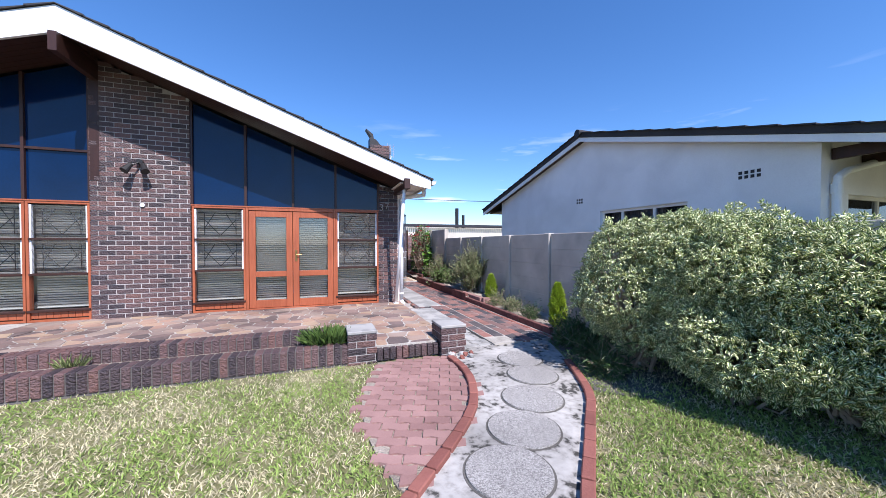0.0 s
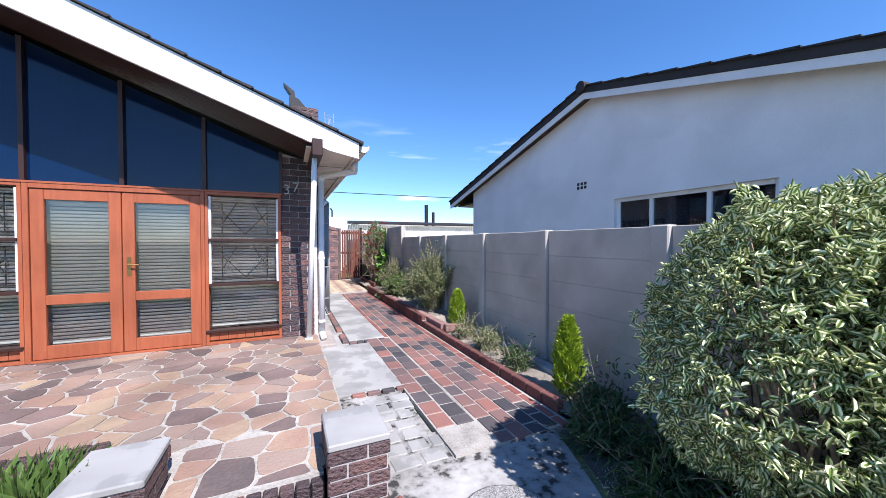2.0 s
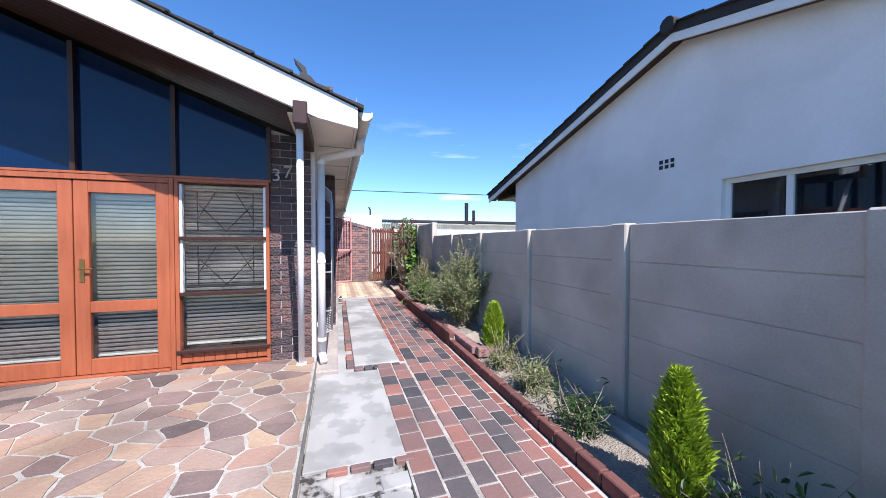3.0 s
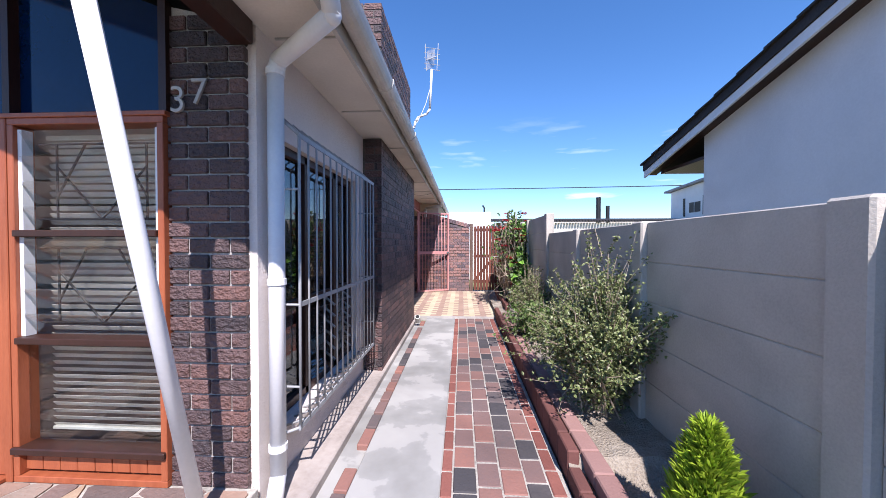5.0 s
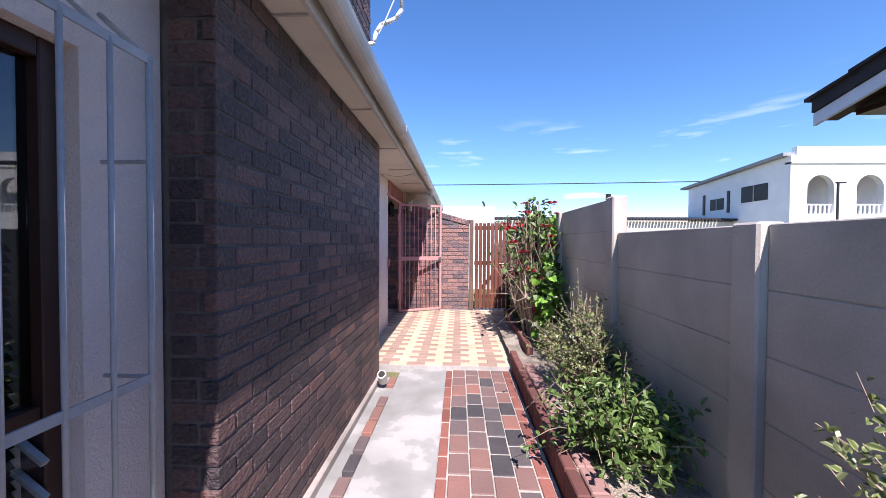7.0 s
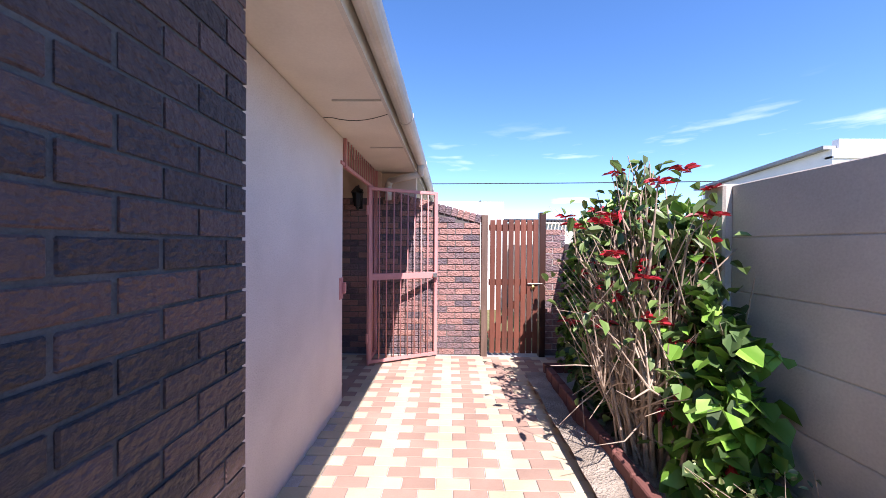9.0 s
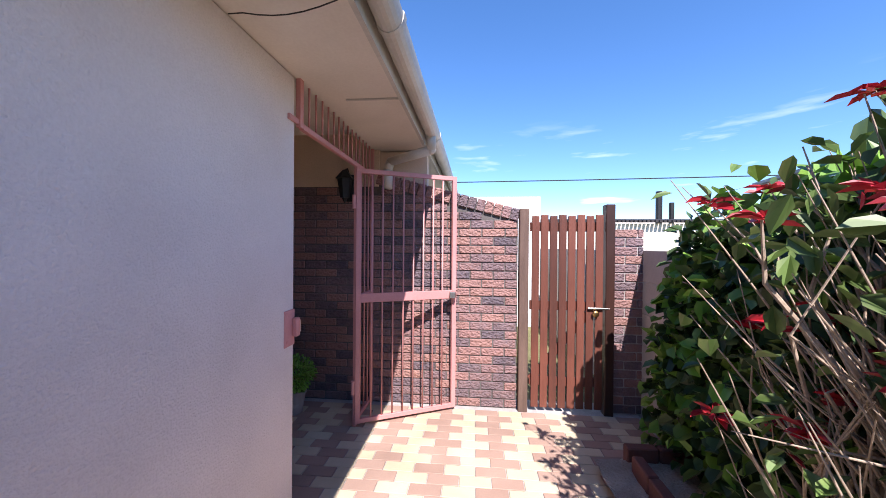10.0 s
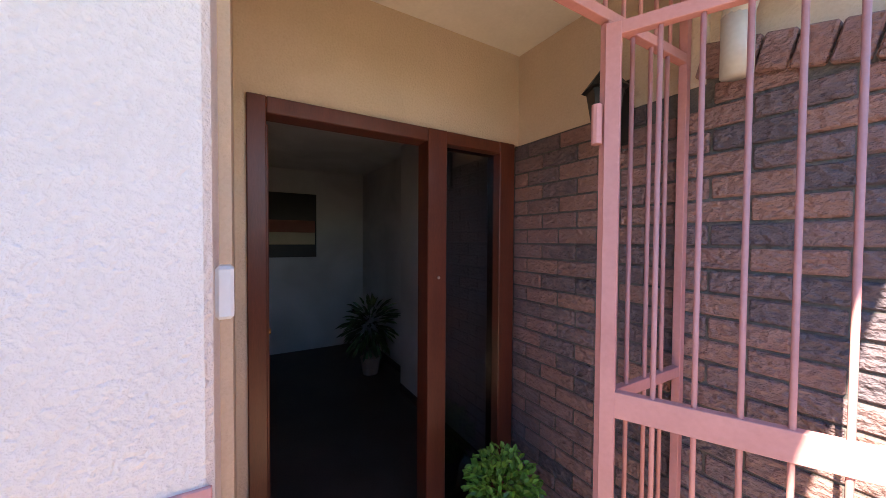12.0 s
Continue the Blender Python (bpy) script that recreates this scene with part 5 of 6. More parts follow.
fo = part("window", box(bm_new(), 6.36, 8.22, 2.36, 2.409, 0.90, 0.949, 0.004), CREAM, nh, "cream sill and frame of the front window")
for x0, x1, z0, z1 in ((6.382, 6.44, 0.951, 2.039), (7.25, 7.30, 1.0, 1.99), (8.14, 8.199, 0.951, 2.039), (6.441, 8.139, 1.99, 2.039), (6.441, 8.139, 0.951, 1.0)):
    part("frame_bar", box(bm_new(), x0, x1, 2.46, 2.52, z0, z1, 0.004), CREAM, fo)
part("pane", box(bm_new(), 6.44, 8.14, 2.485, 2.491, 1.0, 1.99), DARK_GLASS, fo)
fpts = [(6.42 + i * 0.03, 2.58 + 0.02 * math.sin(i * 1.2)) for i in range(60)]
part("curtain", prism(bm_new(), fpts + [(x, y + 0.006) for x, y in reversed(fpts)], "z", 0.96, 2.03), CURTAIN, fo)
for i in range(9):
    x = 5.95 + i * 0.7
    part("rafter_end", box(bm_new(), x, x + 0.05, 1.9, 2.40, 2.44, 2.58, 0.004), WOOD_DARK, nh)
part("wall", box(bm_new(), NX + 0.8, NX + 0.85, 2.8, 10.2, 0.0, 2.6), INNER_FLOOR, nh)
wo = part("window", box(bm_new(), NX - 0.03, NX - 0.001, ywin0 - 0.03, ywin1 + 0.03, zw0 - 0.05, zw0 - 0.001, 0.004), WHITE_PAINT, nh, "white framed horizontal window")
for y0, y1, z0, z1 in ((ywin0 + 0.051, ywin1 - 0.051, zw1 - 0.05, zw1 - 0.001), (ywin0 + 0.051, ywin1 - 0.051, zw0 + 0.001, zw0 + 0.05), (ywin0 + 0.001, ywin0 + 0.05, zw0 + 0.001, zw1 - 0.001), (ywin1 - 0.05, ywin1 - 0.001, zw0 + 0.001, zw1 - 0.001), (4.66, 4.71, zw0 + 0.051, zw1 - 0.051), (5.37, 5.42, zw0 + 0.051, zw1 - 0.051)):
    part("frame_bar", box(bm_new(), NX + 0.06, NX + 0.12, y0, y1, z0, z1), WHITE_PAINT, wo)
part("pane", box(bm_new(), NX + 0.085, NX + 0.09, ywin0 + 0.05, ywin1 - 0.05, zw0 + 0.05, zw1 - 0.05), DARK_GLASS, wo)
cu = bm_new()
cpts = [(NX + 0.14 + 0.02 * math.sin(i * 1.1), ywin0 + i * 0.03) for i in range(64)]
prism(cu, cpts + [(x + 0.006, y) for x, y in reversed(cpts)], "z", zw0, zw1)
part("curtain", cu, CURTAIN, wo)
for (vy, vz, n) in ((6.46, 2.345, 3), (3.02, 2.34, 4)):
    for i in range(n):
        for j in range(2):
            part("air_brick", box(bm_new(), NX - 0.006, NX + 0.02, vy + i * 0.075, vy + i * 0.075 + 0.045, vz + j * 0.065, vz + j * 0.065 + 0.045), BLACK, nh)
for ya, yb in ((RY, 11.28), (RY, 0.6)):
    s = 1 if yb > ya else -1
    part("roof", prism(bm_new(), [(ya, nz(ya) + 0.10), (yb, nz(yb) + 0.10), (yb, nz(yb)), (ya, nz(ya))], "x", 5.56, 12.5), ROOF, nh)
    part("barge_board", prism(bm_new(), [(ya, nz(ya) - 0.005), (yb, nz(yb) - 0.005), (yb, nz(yb) - 0.10), (ya, nz(ya) - 0.10)], "x", 5.575, 5.60), WHITE_PAINT, nh, "peeling white barge board")
    bm = bm_new()
    k = 16
    for i in range(k):
        a, b = ya + (yb - ya) * i / k, ya + (yb - ya) * (i + 1.1) / k
        prism(bm, [(a, nz(a) + 0.105), (b, nz(b) + 0.125), (b, nz(b) + 0.10), (a, nz(a) + 0.095)], "x", 5.53, 12.5)
    part("tile_course", bm, ROOF, nh)
    part("soffit", prism(bm_new(), [(ya, nz(ya) - 0.03), (yb, nz(yb) - 0.03), (yb, nz(yb) - 0.06), (ya, nz(ya) - 0.06)], "x", 5.601, NX - 0.002), WOOD_DARK, nh)
part("soffit", box(bm_new(), NX, 12, 10.252, 11.16, 2.47, 2.51), WOOD_DARK, nh)
part("ridge_cap", rod(bm_new(), (5.50, RY, RZ + 0.08), (12.5, RY, RZ + 0.08), 0.09, 10), ROOF, nh)
part("downpipe", pipe(bm_new(), [(7.6, 2.28, 2.62), (6.6, 2.30, 2.42), (6.1, 2.32, 2.30), (5.97, 2.34, 2.22), (5.96, 2.35, 2.10), (5.96, 2.35, 0.0)], 0.045, 12), WHITE_PAINT, nh)
part("pipe_collar", rod(bm_new(), (5.96, 2.35, 2.02), (5.96, 2.35, 2.14), 0.056, 12), WHITE_PAINT, nh)

# ---- chimney, aerial ----
ch = thing("chimney", "brick chimney with black metal cowl on the roof", "chimney")
part("shaft", box(bm_new(), 1.33, 1.86, 9.81, 12.04, 2.9, 4.18), MORTAR_DARK, ch)
sp = brick_spots("x", 9.805, 1.32, 1.87, 3.0, 4.2, -1) + brick_spots("y", 1.865, 9.85, 12.05, 3.0, 4.2, 1)
pieces("brick", sp, BRICK_FACE, ch, 0.005)
bm = prism(bm_new(), [(1.32, 4.18), (1.66, 4.18), (1.50, 4.36), (1.36, 4.42), (1.32, 4.40)], "y", 9.86, 10.2)
cw = part("cowl", bm, BLACK, ch, "black sheet metal cowl")
part("fin", prism(bm_new(), [(1.22, 4.66), (1.42, 4.52), (1.44, 4.38), (1.38, 4.42)], "y", 9.9, 10.15), BLACK, cw)
ae = thing("aerial", "grey television aerial on a bent white pole at the eave", "aerial")
bm = pipe(bm_new(), [(1.88, 11.75, 3.40), (1.98, 11.75, 3.42), (2.00, 11.75, 3.52), (2.05, 11.75, 3.59), (2.19, 11.74, 3.64), (2.25, 11.74, 3.72), (2.28, 11.75, 4.40)], 0.02, 8)
part("pole", bm, WHITE_PAINT, ae, "bent white steel pole", True)
part("lead", pipe(bm_new(), [(2.03, 11.74, 3.50), (2.10, 11.72, 3.62), (2.18, 11.72, 3.80), (2.25, 11.73, 4.05)], 0.006, 6), WHITE_PAINT, ae, "thin white aerial lead")
part("boom", rod(bm_new(), (2.22, 11.45, 4.40), (2.34, 12.05, 4.78), 0.010), GREY_STEEL, ae)
for i in range(8):
    y, z = 11.47 + i * 0.08, 4.40 + i * 0.05
    part("element", rod(bm_new(), (2.22 + 0.01 * i, y, z - 0.16), (2.24 + 0.01 * i, y, z + 0.16), 0.005, 5), GREY_STEEL, ae)
for i in range(5):
    part("element", rod(bm_new(), (2.15, 11.75, 4.42 + i * 0.09), (2.42, 11.80, 4.40 + i * 0.09), 0.005, 5), GREY_STEEL, ae)
for sx in (-1, 1):
    part("reflector", rod(bm_new(), (2.28 + sx * 0.09, 11.72, 4.36), (2.28 + sx * 0.11, 11.76, 4.84), 0.006, 5), GREY_STEEL, ae)

# loop of wire under the eave
wi = thing("eave_wire", "thin black wire hanging below the soffit", "wire")
part("wire", pipe(bm_new(), [(1.55, 14.0 + 0.0, 2.60)] + [(1.55 + 0.56 * i / 8, 14.0 - 0.05 * i / 8, 2.615 - 0.05 * math.sin(math.pi * i / 8)) for i in range(1, 9)], 0.003, 5), BLACK, wi)

# ---- distance ----
ob_ = thing("outbuilding", "small white outbuilding behind the garden gate", "outbuilding")
part("wall", box(bm_new(), 2.2, 4.0, 20.2, 23, -0.1, 2.72), FAR_WHITE, ob_)
lb = thing("far_cottage", "low cream cottage with corrugated dark roof", "house")
part("wall", box(bm_new(), 5.2, 26, 31, 36, -0.1, 2.9), CREAM, lb)
part("vent_pipe", pipe(bm_new(), [(4.42, 30.8, -0.1), (4.42, 30.8, 3.95), (4.30, 30.8, 4.15)], 0.06, 8), BLACK, lb, "thin black vent pipe")
bm = bm_new()
for i in range(110):
    rod(bm, (4.8 + i * 0.2, 30.6, 3.0), (4.8 + i * 0.2, 36.4, 3.5), 0.075, 6)
part("corrugated_roof", bm, ROOF, lb)
fc = thing("far_chimney", "two black chimney flues far behind", "chimney")
part("flue", rod(bm_new(), (14.8, 36.8, 0), (14.8, 36.8, 5.45), 0.2, 10), BLACK, fc)
part("flue", rod(bm_new(), (15.6, 36.8, 0), (15.6, 36.8, 4.7), 0.16, 10), BLACK, fc)
part("house_block", box(bm_new(), 8, 30, 39, 44, -0.1, 3.6), CREAM, fc)
wb = thing("arcaded_house", "white two-storey house with arched balcony", "house")
ax, ay = 20.1, 27.3
H1 = 6.6
part("side_wall", prism(bm_new(), [(ay, -0.1), (35.3, -0.1), (35.3, 5.6), (ay, 6.15)], "x", ax, ax + 0.3), FAR_WHITE, wb)
part("roof", prism(bm_new(), [(ay + 0.1, 6.15), (35.8, 5.6), (35.8, 5.75), (ay + 0.1, 6.32)], "x", ax - 0.3, ax + 8), CURTAIN, wb)
for wy0, wy1, wz0, wz1 in ((28.6, 30.4, 4.0, 4.95), (31.8, 33.0, 3.75, 4.5)):
    wdw = part("window", box(bm_new(), ax - 0.03, ax + 0.05, wy0, wy1, wz0, wz1), BLACK, wb)
    part("frame", box(bm_new(), ax - 0.05, ax - 0.031, (wy0 + wy1) / 2 - 0.04, (wy0 + wy1) / 2 + 0.04, wz0, wz1), CURTAIN, wdw)
for wy in (31.3, 33.5):
    part("shutter", box(bm_new(), ax - 0.05, ax + 0.02, wy, wy + 0.2, 3.5, 4.9), BLACK, wb)
# arched front: bands, piers and arch rings
part("parapet", box(bm_new(), ax + 0.301, ax + 16, ay, ay + 0.3, 5.55, H1), FAR_WHITE, wb)
part("parapet", box(bm_new(), ax, ax + 16.02, ay - 0.08, ay + 0.31, 5.72, 5.82), FAR_WHITE, wb)
part("base_wall", box(bm_new(), ax + 0.301, ax + 16, ay, ay + 0.3, -0.1, 3.1), FAR_WHITE, wb)
part("back_wall", box(bm_new(), ax + 0.301, ax + 16, ay + 2, ay + 2.2, 0, 5.6), FAR_WHITE, wb)
step_a = 2.45
for i in range(6):
    x0 = ax + 0.3 + i * step_a
    xa, xb = x0 + 0.55, x0 + 1.9
    part("pier", box(bm_new(), x0 + 0.001 if i == 0 else x0 - 0.55 + 0.001, xa, ay, ay + 0.3, 3.1, 5.549), FAR_WHITE, wb)
    cx, r = (xa + xb) / 2, (xb - xa) / 2
    o = [(xa, 5.549), (xa, 4.45)] + [(cx - r * math.cos(math.pi * k / 12), 4.45 + r * math.sin(math.pi * k / 12)) for k in range(1, 12)] + [(xb, 4.45), (xb, 5.549)]
    part("arch", prism(bm_new(), o, "y", ay + 0.002, ay + 0.298), FAR_WHITE, wb)
    bm = box(bm_new(), xa, xb, ay + 0.1, ay + 0.16, 3.55, 3.62)
    for k in range(6):
        rod(bm, (xa + (xb - xa) * (k + 0.5) / 6, ay + 0.13, 3.1), (xa + (xb - xa) * (k + 0.5) / 6, ay + 0.13, 3.56), 0.05, 6)
    part("balustrade", bm, FAR_WHITE, wb)
sl = thing("street_lamp", "dark street lamp before the white house", "street lamp")
part("post", rod(bm_new(), (20.6, 25.5, -0.1), (20.6, 25.5, 4.4), 0.05, 8), BLACK, sl)
part("head", box(bm_new(), 20.5, 20.95, 25.45, 25.55, 4.37, 4.45, 0.02), BLACK, sl)
pc = thing("power_cable", "thin black overhead power cable", "cable")
part("cable", pipe(bm_new(), [(-30 + i * 8, 40 - i * 0.5, 6.4 + 0.016 * (i - 5) ** 2) for i in range(12)], 0.035, 6), BLACK, pc)


# ---- plants ----
def ball_points(rng, n, centre, radii, shell=0.6):
    v = unit(rng.normal(size=(n, 3)))
    r = shell + (1 - shell) * rng.uniform(0, 1, (n, 1)) ** 0.5
    return np.array(centre) + v * r * np.array(radii), v


def clump_bush(name, label, category, lobes, n_per, length, width, mat, rng, rosette=6, stem_mat=BARK, base=None, shell=0.72):
    """A dense shrub: lobes of leaf rosettes on twigs that fork from the base."""
    b = thing(name, label, category)
    P, A, lines = [], [], []
    for c, rad in lobes:
        n = int(n_per * rad[0] * rad[1] * 8)
        pts, nor = ball_points(rng, n, c, rad, shell)
        keep = pts[:, 2] > 0.0
        pts, nor = pts[keep], nor[keep]
        bumps = np.array([noise.noise(Vector(p) * 3.1) + 0.5 * noise.noise(Vector(p) * 8) for p in pts])
        pts = pts + nor * bumps[:, None] * 0.16
        for p, q in zip(pts, nor):
            out = q + rng.normal(size=3) * 0.5 + np.array((0, 0, 0.3))
            for k in range(rosette):
                d = rng.normal(size=3)
                d = out / np.linalg.norm(out) * 0.40 + d / np.linalg.norm(d) * 0.85
                P.append(p + rng.normal(size=3) * 0.012)
                A.append(d)
        o = Vector(base) if base else Vector((c[0], c[1], 0))
        for p in pts[:: max(1, n // 40)]:
            mid = o.lerp(Vector(p), 0.55) + Vector(rng.normal(size=3) * 0.06)
            lines.append(([tuple(o + Vector(rng.normal(size=3) * 0.05) * Vector((1, 1, 0)).length), tuple(mid), tuple(p)], 0.018))
    leaves("foliage", P, A, length, width, mat, b, rng)
    stems("stem", lines, stem_mat, b)
    return b


rng = np.random.default_rng(5)
clump_bush("variegated_shrub", "large dense shrub with cream-edged variegated leaves", "shrub",
           [((3.55, 3.0, 0.95), (0.72, 0.70, 0.74)), ((3.95, 2.4, 1.08), (0.85, 0.9, 0.66)), ((4.15, 1.55, 0.98), (0.85, 0.9, 0.60)), ((4.4, 0.6, 0.92), (0.95, 0.9, 0.60)), ((4.7, -0.4, 0.9), (1.0, 0.95, 0.58)), ((4.2, 2.95, 1.2), (0.72, 0.62, 0.56)), ((3.75, 2.1, 0.52), (0.72, 0.8, 0.48)), ((4.1, 1.2, 0.48), (0.7, 0.8, 0.43)), ((4.9, -1.3, 0.85), (0.9, 0.8, 0.58))],
           640, 0.047, 0.021, LEAF_VAR, rng, 9, base=None)


def cypress(x, y, z, h, r, label):
    c = thing("conifer", label, "conifer", "young conifers")
    n = int(5200 * h)
    t = rng.uniform(0, 1, n) ** 0.8
    prof = np.interp(t, [0, 0.15, 0.45, 0.8, 1], [0.62, 0.95, 1.0, 0.55, 0.06])
    an = rng.uniform(0, 2 * math.pi, n)
    lump = 1 + 0.22 * np.sin(an * 5 + t * 17) + 0.15 * np.sin(an * 9 - t * 31)
    rad = r * prof * lump * rng.uniform(0.45, 1, n) ** 0.5
    P = np.stack([x + rad * np.cos(an), y + rad * np.sin(an), z + 0.02 + t * h], 1)
    A = np.stack([np.cos(an) * 0.55, np.sin(an) * 0.55, np.ones(n) * 1.1], 1) + rng.normal(size=(n, 3)) * 0.25
    leaves("foliage", P, A, 0.075, 0.016, LEAF_LIME, c, rng, 0.1)
    part("trunk", rod(bm_new(), (x, y, z - 0.05), (x, y, z + h * 0.8), 0.018, 7, 0.006), BARK, c)


cypress(3.75, 4.78, -0.03, 0.71, 0.105, "young lime-green conifer in the bed, columnar")
cypress(3.87, 7.40, 0.0, 0.60, 0.105, "young lime-green conifer in the bed, columnar and slim")


def open_shrub(label, x, y, z, h, spread, nstem, nleaf, leaf_mat, ll, lw, seed, name="shrub", lean=0.0):
    """A loose shrub of arching twigs with small leaves all along them."""
    g = np.random.default_rng(seed)
    s = thing(name, label, "shrub")
    lines, P, A = [], [], []
    for i in range(nstem):
        an, el = g.uniform(0, 2 * math.pi), g.uniform(0.15, 1.0)
        top = np.array((x + math.cos(an) * spread * el + lean, y + math.sin(an) * spread * el * 1.1, z + h * g.uniform(0.45, 1.05) * (1.05 - 0.45 * el)))
        o = np.array((x + g.normal() * 0.06, y + g.normal() * 0.06, z))
        m1 = o * 0.6 + top * 0.4 + np.array((0, 0, h * 0.12)) + g.normal(size=3) * 0.04
        m2 = o * 0.25 + top * 0.75 + np.array((0, 0, h * 0.06)) + g.normal(size=3) * 0.04
        lines.append(([tuple(o), tuple(m1), tuple(m2), tuple(top)], 0.009))
        for j in range(nleaf):
            t = g.uniform(0.12, 1.0)
            if t < 0.5:
                p = o + (m1 - o) * t * 2
            elif t < 0.8:
                p = m1 + (m2 - m1) * (t - 0.5) / 0.3
            else:
                p = m2 + (top - m2) * (t - 0.8) / 0.2
            if t < 0.8:
                p = p + g.normal(size=3) * 0.05
            P.append(p)
            A.append(g.normal(size=3) + np.array((0, 0, 0.3)))
        for _ in range(3):
            q = m2 + g.normal(size=3) * 0.14
            lines.append(([tuple(m1), tuple((m1 + q) / 2 + g.normal(size=3) * 0.02), tuple(q)], 0.004))
            for j in range(nleaf // 4):
                t = g.uniform(0.2, 1)
                P.append(m1 + (q - m1) * t + g.normal(size=3) * 0.02)
                A.append(g.normal(size=3) + np.array((0, 0, 0.3)))
    leaves("foliage", P, A, ll, lw, leaf_mat, s, g)
    stems("stem", lines, BARK, s)
    return s


open_shrub("loose small-leaved olive green shrub in the bed", 3.94, 8.75, 0.08, 1.45, 0.66, 130, 110, LEAF_SMALL, 0.030, 0.018, 21)
open_shrub("leafy bright green low shrub in the bed", 3.88, 10.75, 0.08, 0.58, 0.5, 60, 50, LEAF_MID, 0.055, 0.028, 22)
open_shrub("twiggy small-leaved shrub in the bed", 3.95, 11.55, 0.08, 1.05, 0.45, 60, 50, LEAF_SMALL, 0.03, 0.018, 23)
open_shrub("thin sprigs of a small shrub in the bed", 4.05, 12.55, 0.1, 0.55, 0.3, 18, 40, LEAF_SMALL, 0.03, 0.02, 24)
open_shrub("low dark leafy plants at the bed's edge", 3.74, 4.35, -0.02, 0.24, 0.26, 30, 24, LEAF_DARK, 0.06, 0.02, 25)
for px, py2, sd in ((3.45, 4.15, 61), (3.25, 3.55, 62), (3.62, 3.75, 63), (3.05, 3.05, 64)):
    open_shrub("low dark strappy plants in the shade of the shrub", px, py2, -0.09, 0.24, 0.24, 30, 26, LEAF_DARK, 0.09, 0.015, sd, "groundcover")
open_shrub("low grey-green plants in the bed", 3.76, 6.3, 0.0, 0.26, 0.2, 26, 24, LEAF_SMALL, 0.05, 0.012, 26)
open_shrub("low grey-green plants in the bed", 3.74, 6.9, 0.0, 0.26, 0.18, 24, 22, LEAF_SMALL, 0.05, 0.012, 27)
open_shrub("low dark strappy plants in the bed", 3.76, 5.6, 0.0, 0.18, 0.18, 16, 20, LEAF_DARK, 0.08, 0.012, 28)

# poinsettia with bare woody stems, green leaves and red bracts at the tips
g = np.random.default_rng(31)
po = thing("poinsettia", "tall leggy poinsettia with pale stems and red bracts", "shrub")
lines, LP, LA, RP, RA = [], [], [], [], []
for i in range(120):
    o = np.array((3.95 + g.normal() * 0.06, 13.55 + g.normal() * 0.09, 0.05))
    an, el = g.uniform(0, 2 * math.pi), g.uniform(0.1, 1)
    top = np.array((3.93 + math.cos(an) * 0.50 * el, 13.72 + math.sin(an) * 0.72 * el, g.uniform(1.15, 2.3) - 0.38 * el))
    top[2] = max(top[2], 0.5)
    m1 = o * 0.55 + top * 0.45 + g.normal(size=3) * 0.11
    m2 = o * 0.2 + top * 0.8 + g.normal(size=3) * 0.10
    lines.append(([tuple(o), tuple(m1), tuple(m2), tuple(top)], g.uniform(0.008, 0.018)))
    for _ in range(3):
        q = m1 + (m2 - m1) * g.uniform(0, 1) + g.normal(size=3) * 0.17
        lines.append(([tuple(m1), tuple((m1 + q) / 2 + g.normal(size=3) * 0.03), tuple(q)], 0.006))
    for _ in range(2):
        q = m2 + g.normal(size=3) * 0.16 + np.array((0, 0, 0.15))
        lines.append(([tuple(m1), tuple((m1 + q) / 2 + g.normal(size=3) * 0.03), tuple(q)], 0.007))
        for k in range(1):
            LP.append(q + g.normal(size=3) * 0.05)
            LA.append(g.normal(size=3) + np.array((0, 0, -0.4)))
    for k in range(5):
        LP.append(m2 + (top - m2) * g.uniform(0, 1) + g.normal(size=3) * 0.04)
        LA.append(g.normal(size=3) + np.array((0, 0, -0.5)))
    if g.uniform() < 0.32:
        for k in range(11):
            RP.append(top + g.normal(size=3) * 0.01)
            RA.append(np.array((math.cos(k * 0.57), math.sin(k * 0.57), g.uniform(-0.1, 0.35))))
    elif g.uniform() < 0.3:
        for k in range(5):
            RP.append(m2 + g.normal(size=3) * 0.03)
            RA.append(g.normal(size=3))
stems("stem", lines, BARK, po, sides=6)
leaves("leaf", LP, LA, 0.10, 0.048, LEAF_MID, po, g, kind="stuff")
leaves("bract", RP, RA, 0.085, 0.032, LEAF_RED, po, g, kind="stuff")
# broad-leaved creeper over the wall behind it
vi = thing("creeper", "broad-leaved green creeper climbing over the boundary wall", "creeper")
n = 1900
P = np.stack([4.15 - np.abs(g.normal(size=n)) * 0.11, g.uniform(12.85, 15.5, n), g.uniform(0.08, 1, n) ** 0.8 * 1.9], 1)
P[:, 2] *= np.interp(P[:, 1], [12.85, 13.3, 13.8, 14.9, 15.3, 15.5], [0.55, 0.85, 1.05, 1.02, 0.75, 0.45])
P[:, 0] = np.where(P[:, 1] > 14.7, np.maximum(P[:, 0], 3.98), P[:, 0])
A = g.normal(size=(n, 3)) * 0.7 + np.array((-0.7, -0.5, -0.3))
leaves("foliage", P[:1000], A[:1000], 0.115, 0.105, LEAF_VINE, vi, g)
# same creeper leaves in a darker green, shade put into their colour
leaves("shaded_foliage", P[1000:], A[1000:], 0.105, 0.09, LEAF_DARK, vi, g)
# inner leaves, their dark colour standing in for shade within the creeper
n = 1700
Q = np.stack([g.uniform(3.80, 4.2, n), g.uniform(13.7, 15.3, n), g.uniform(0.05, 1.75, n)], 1)
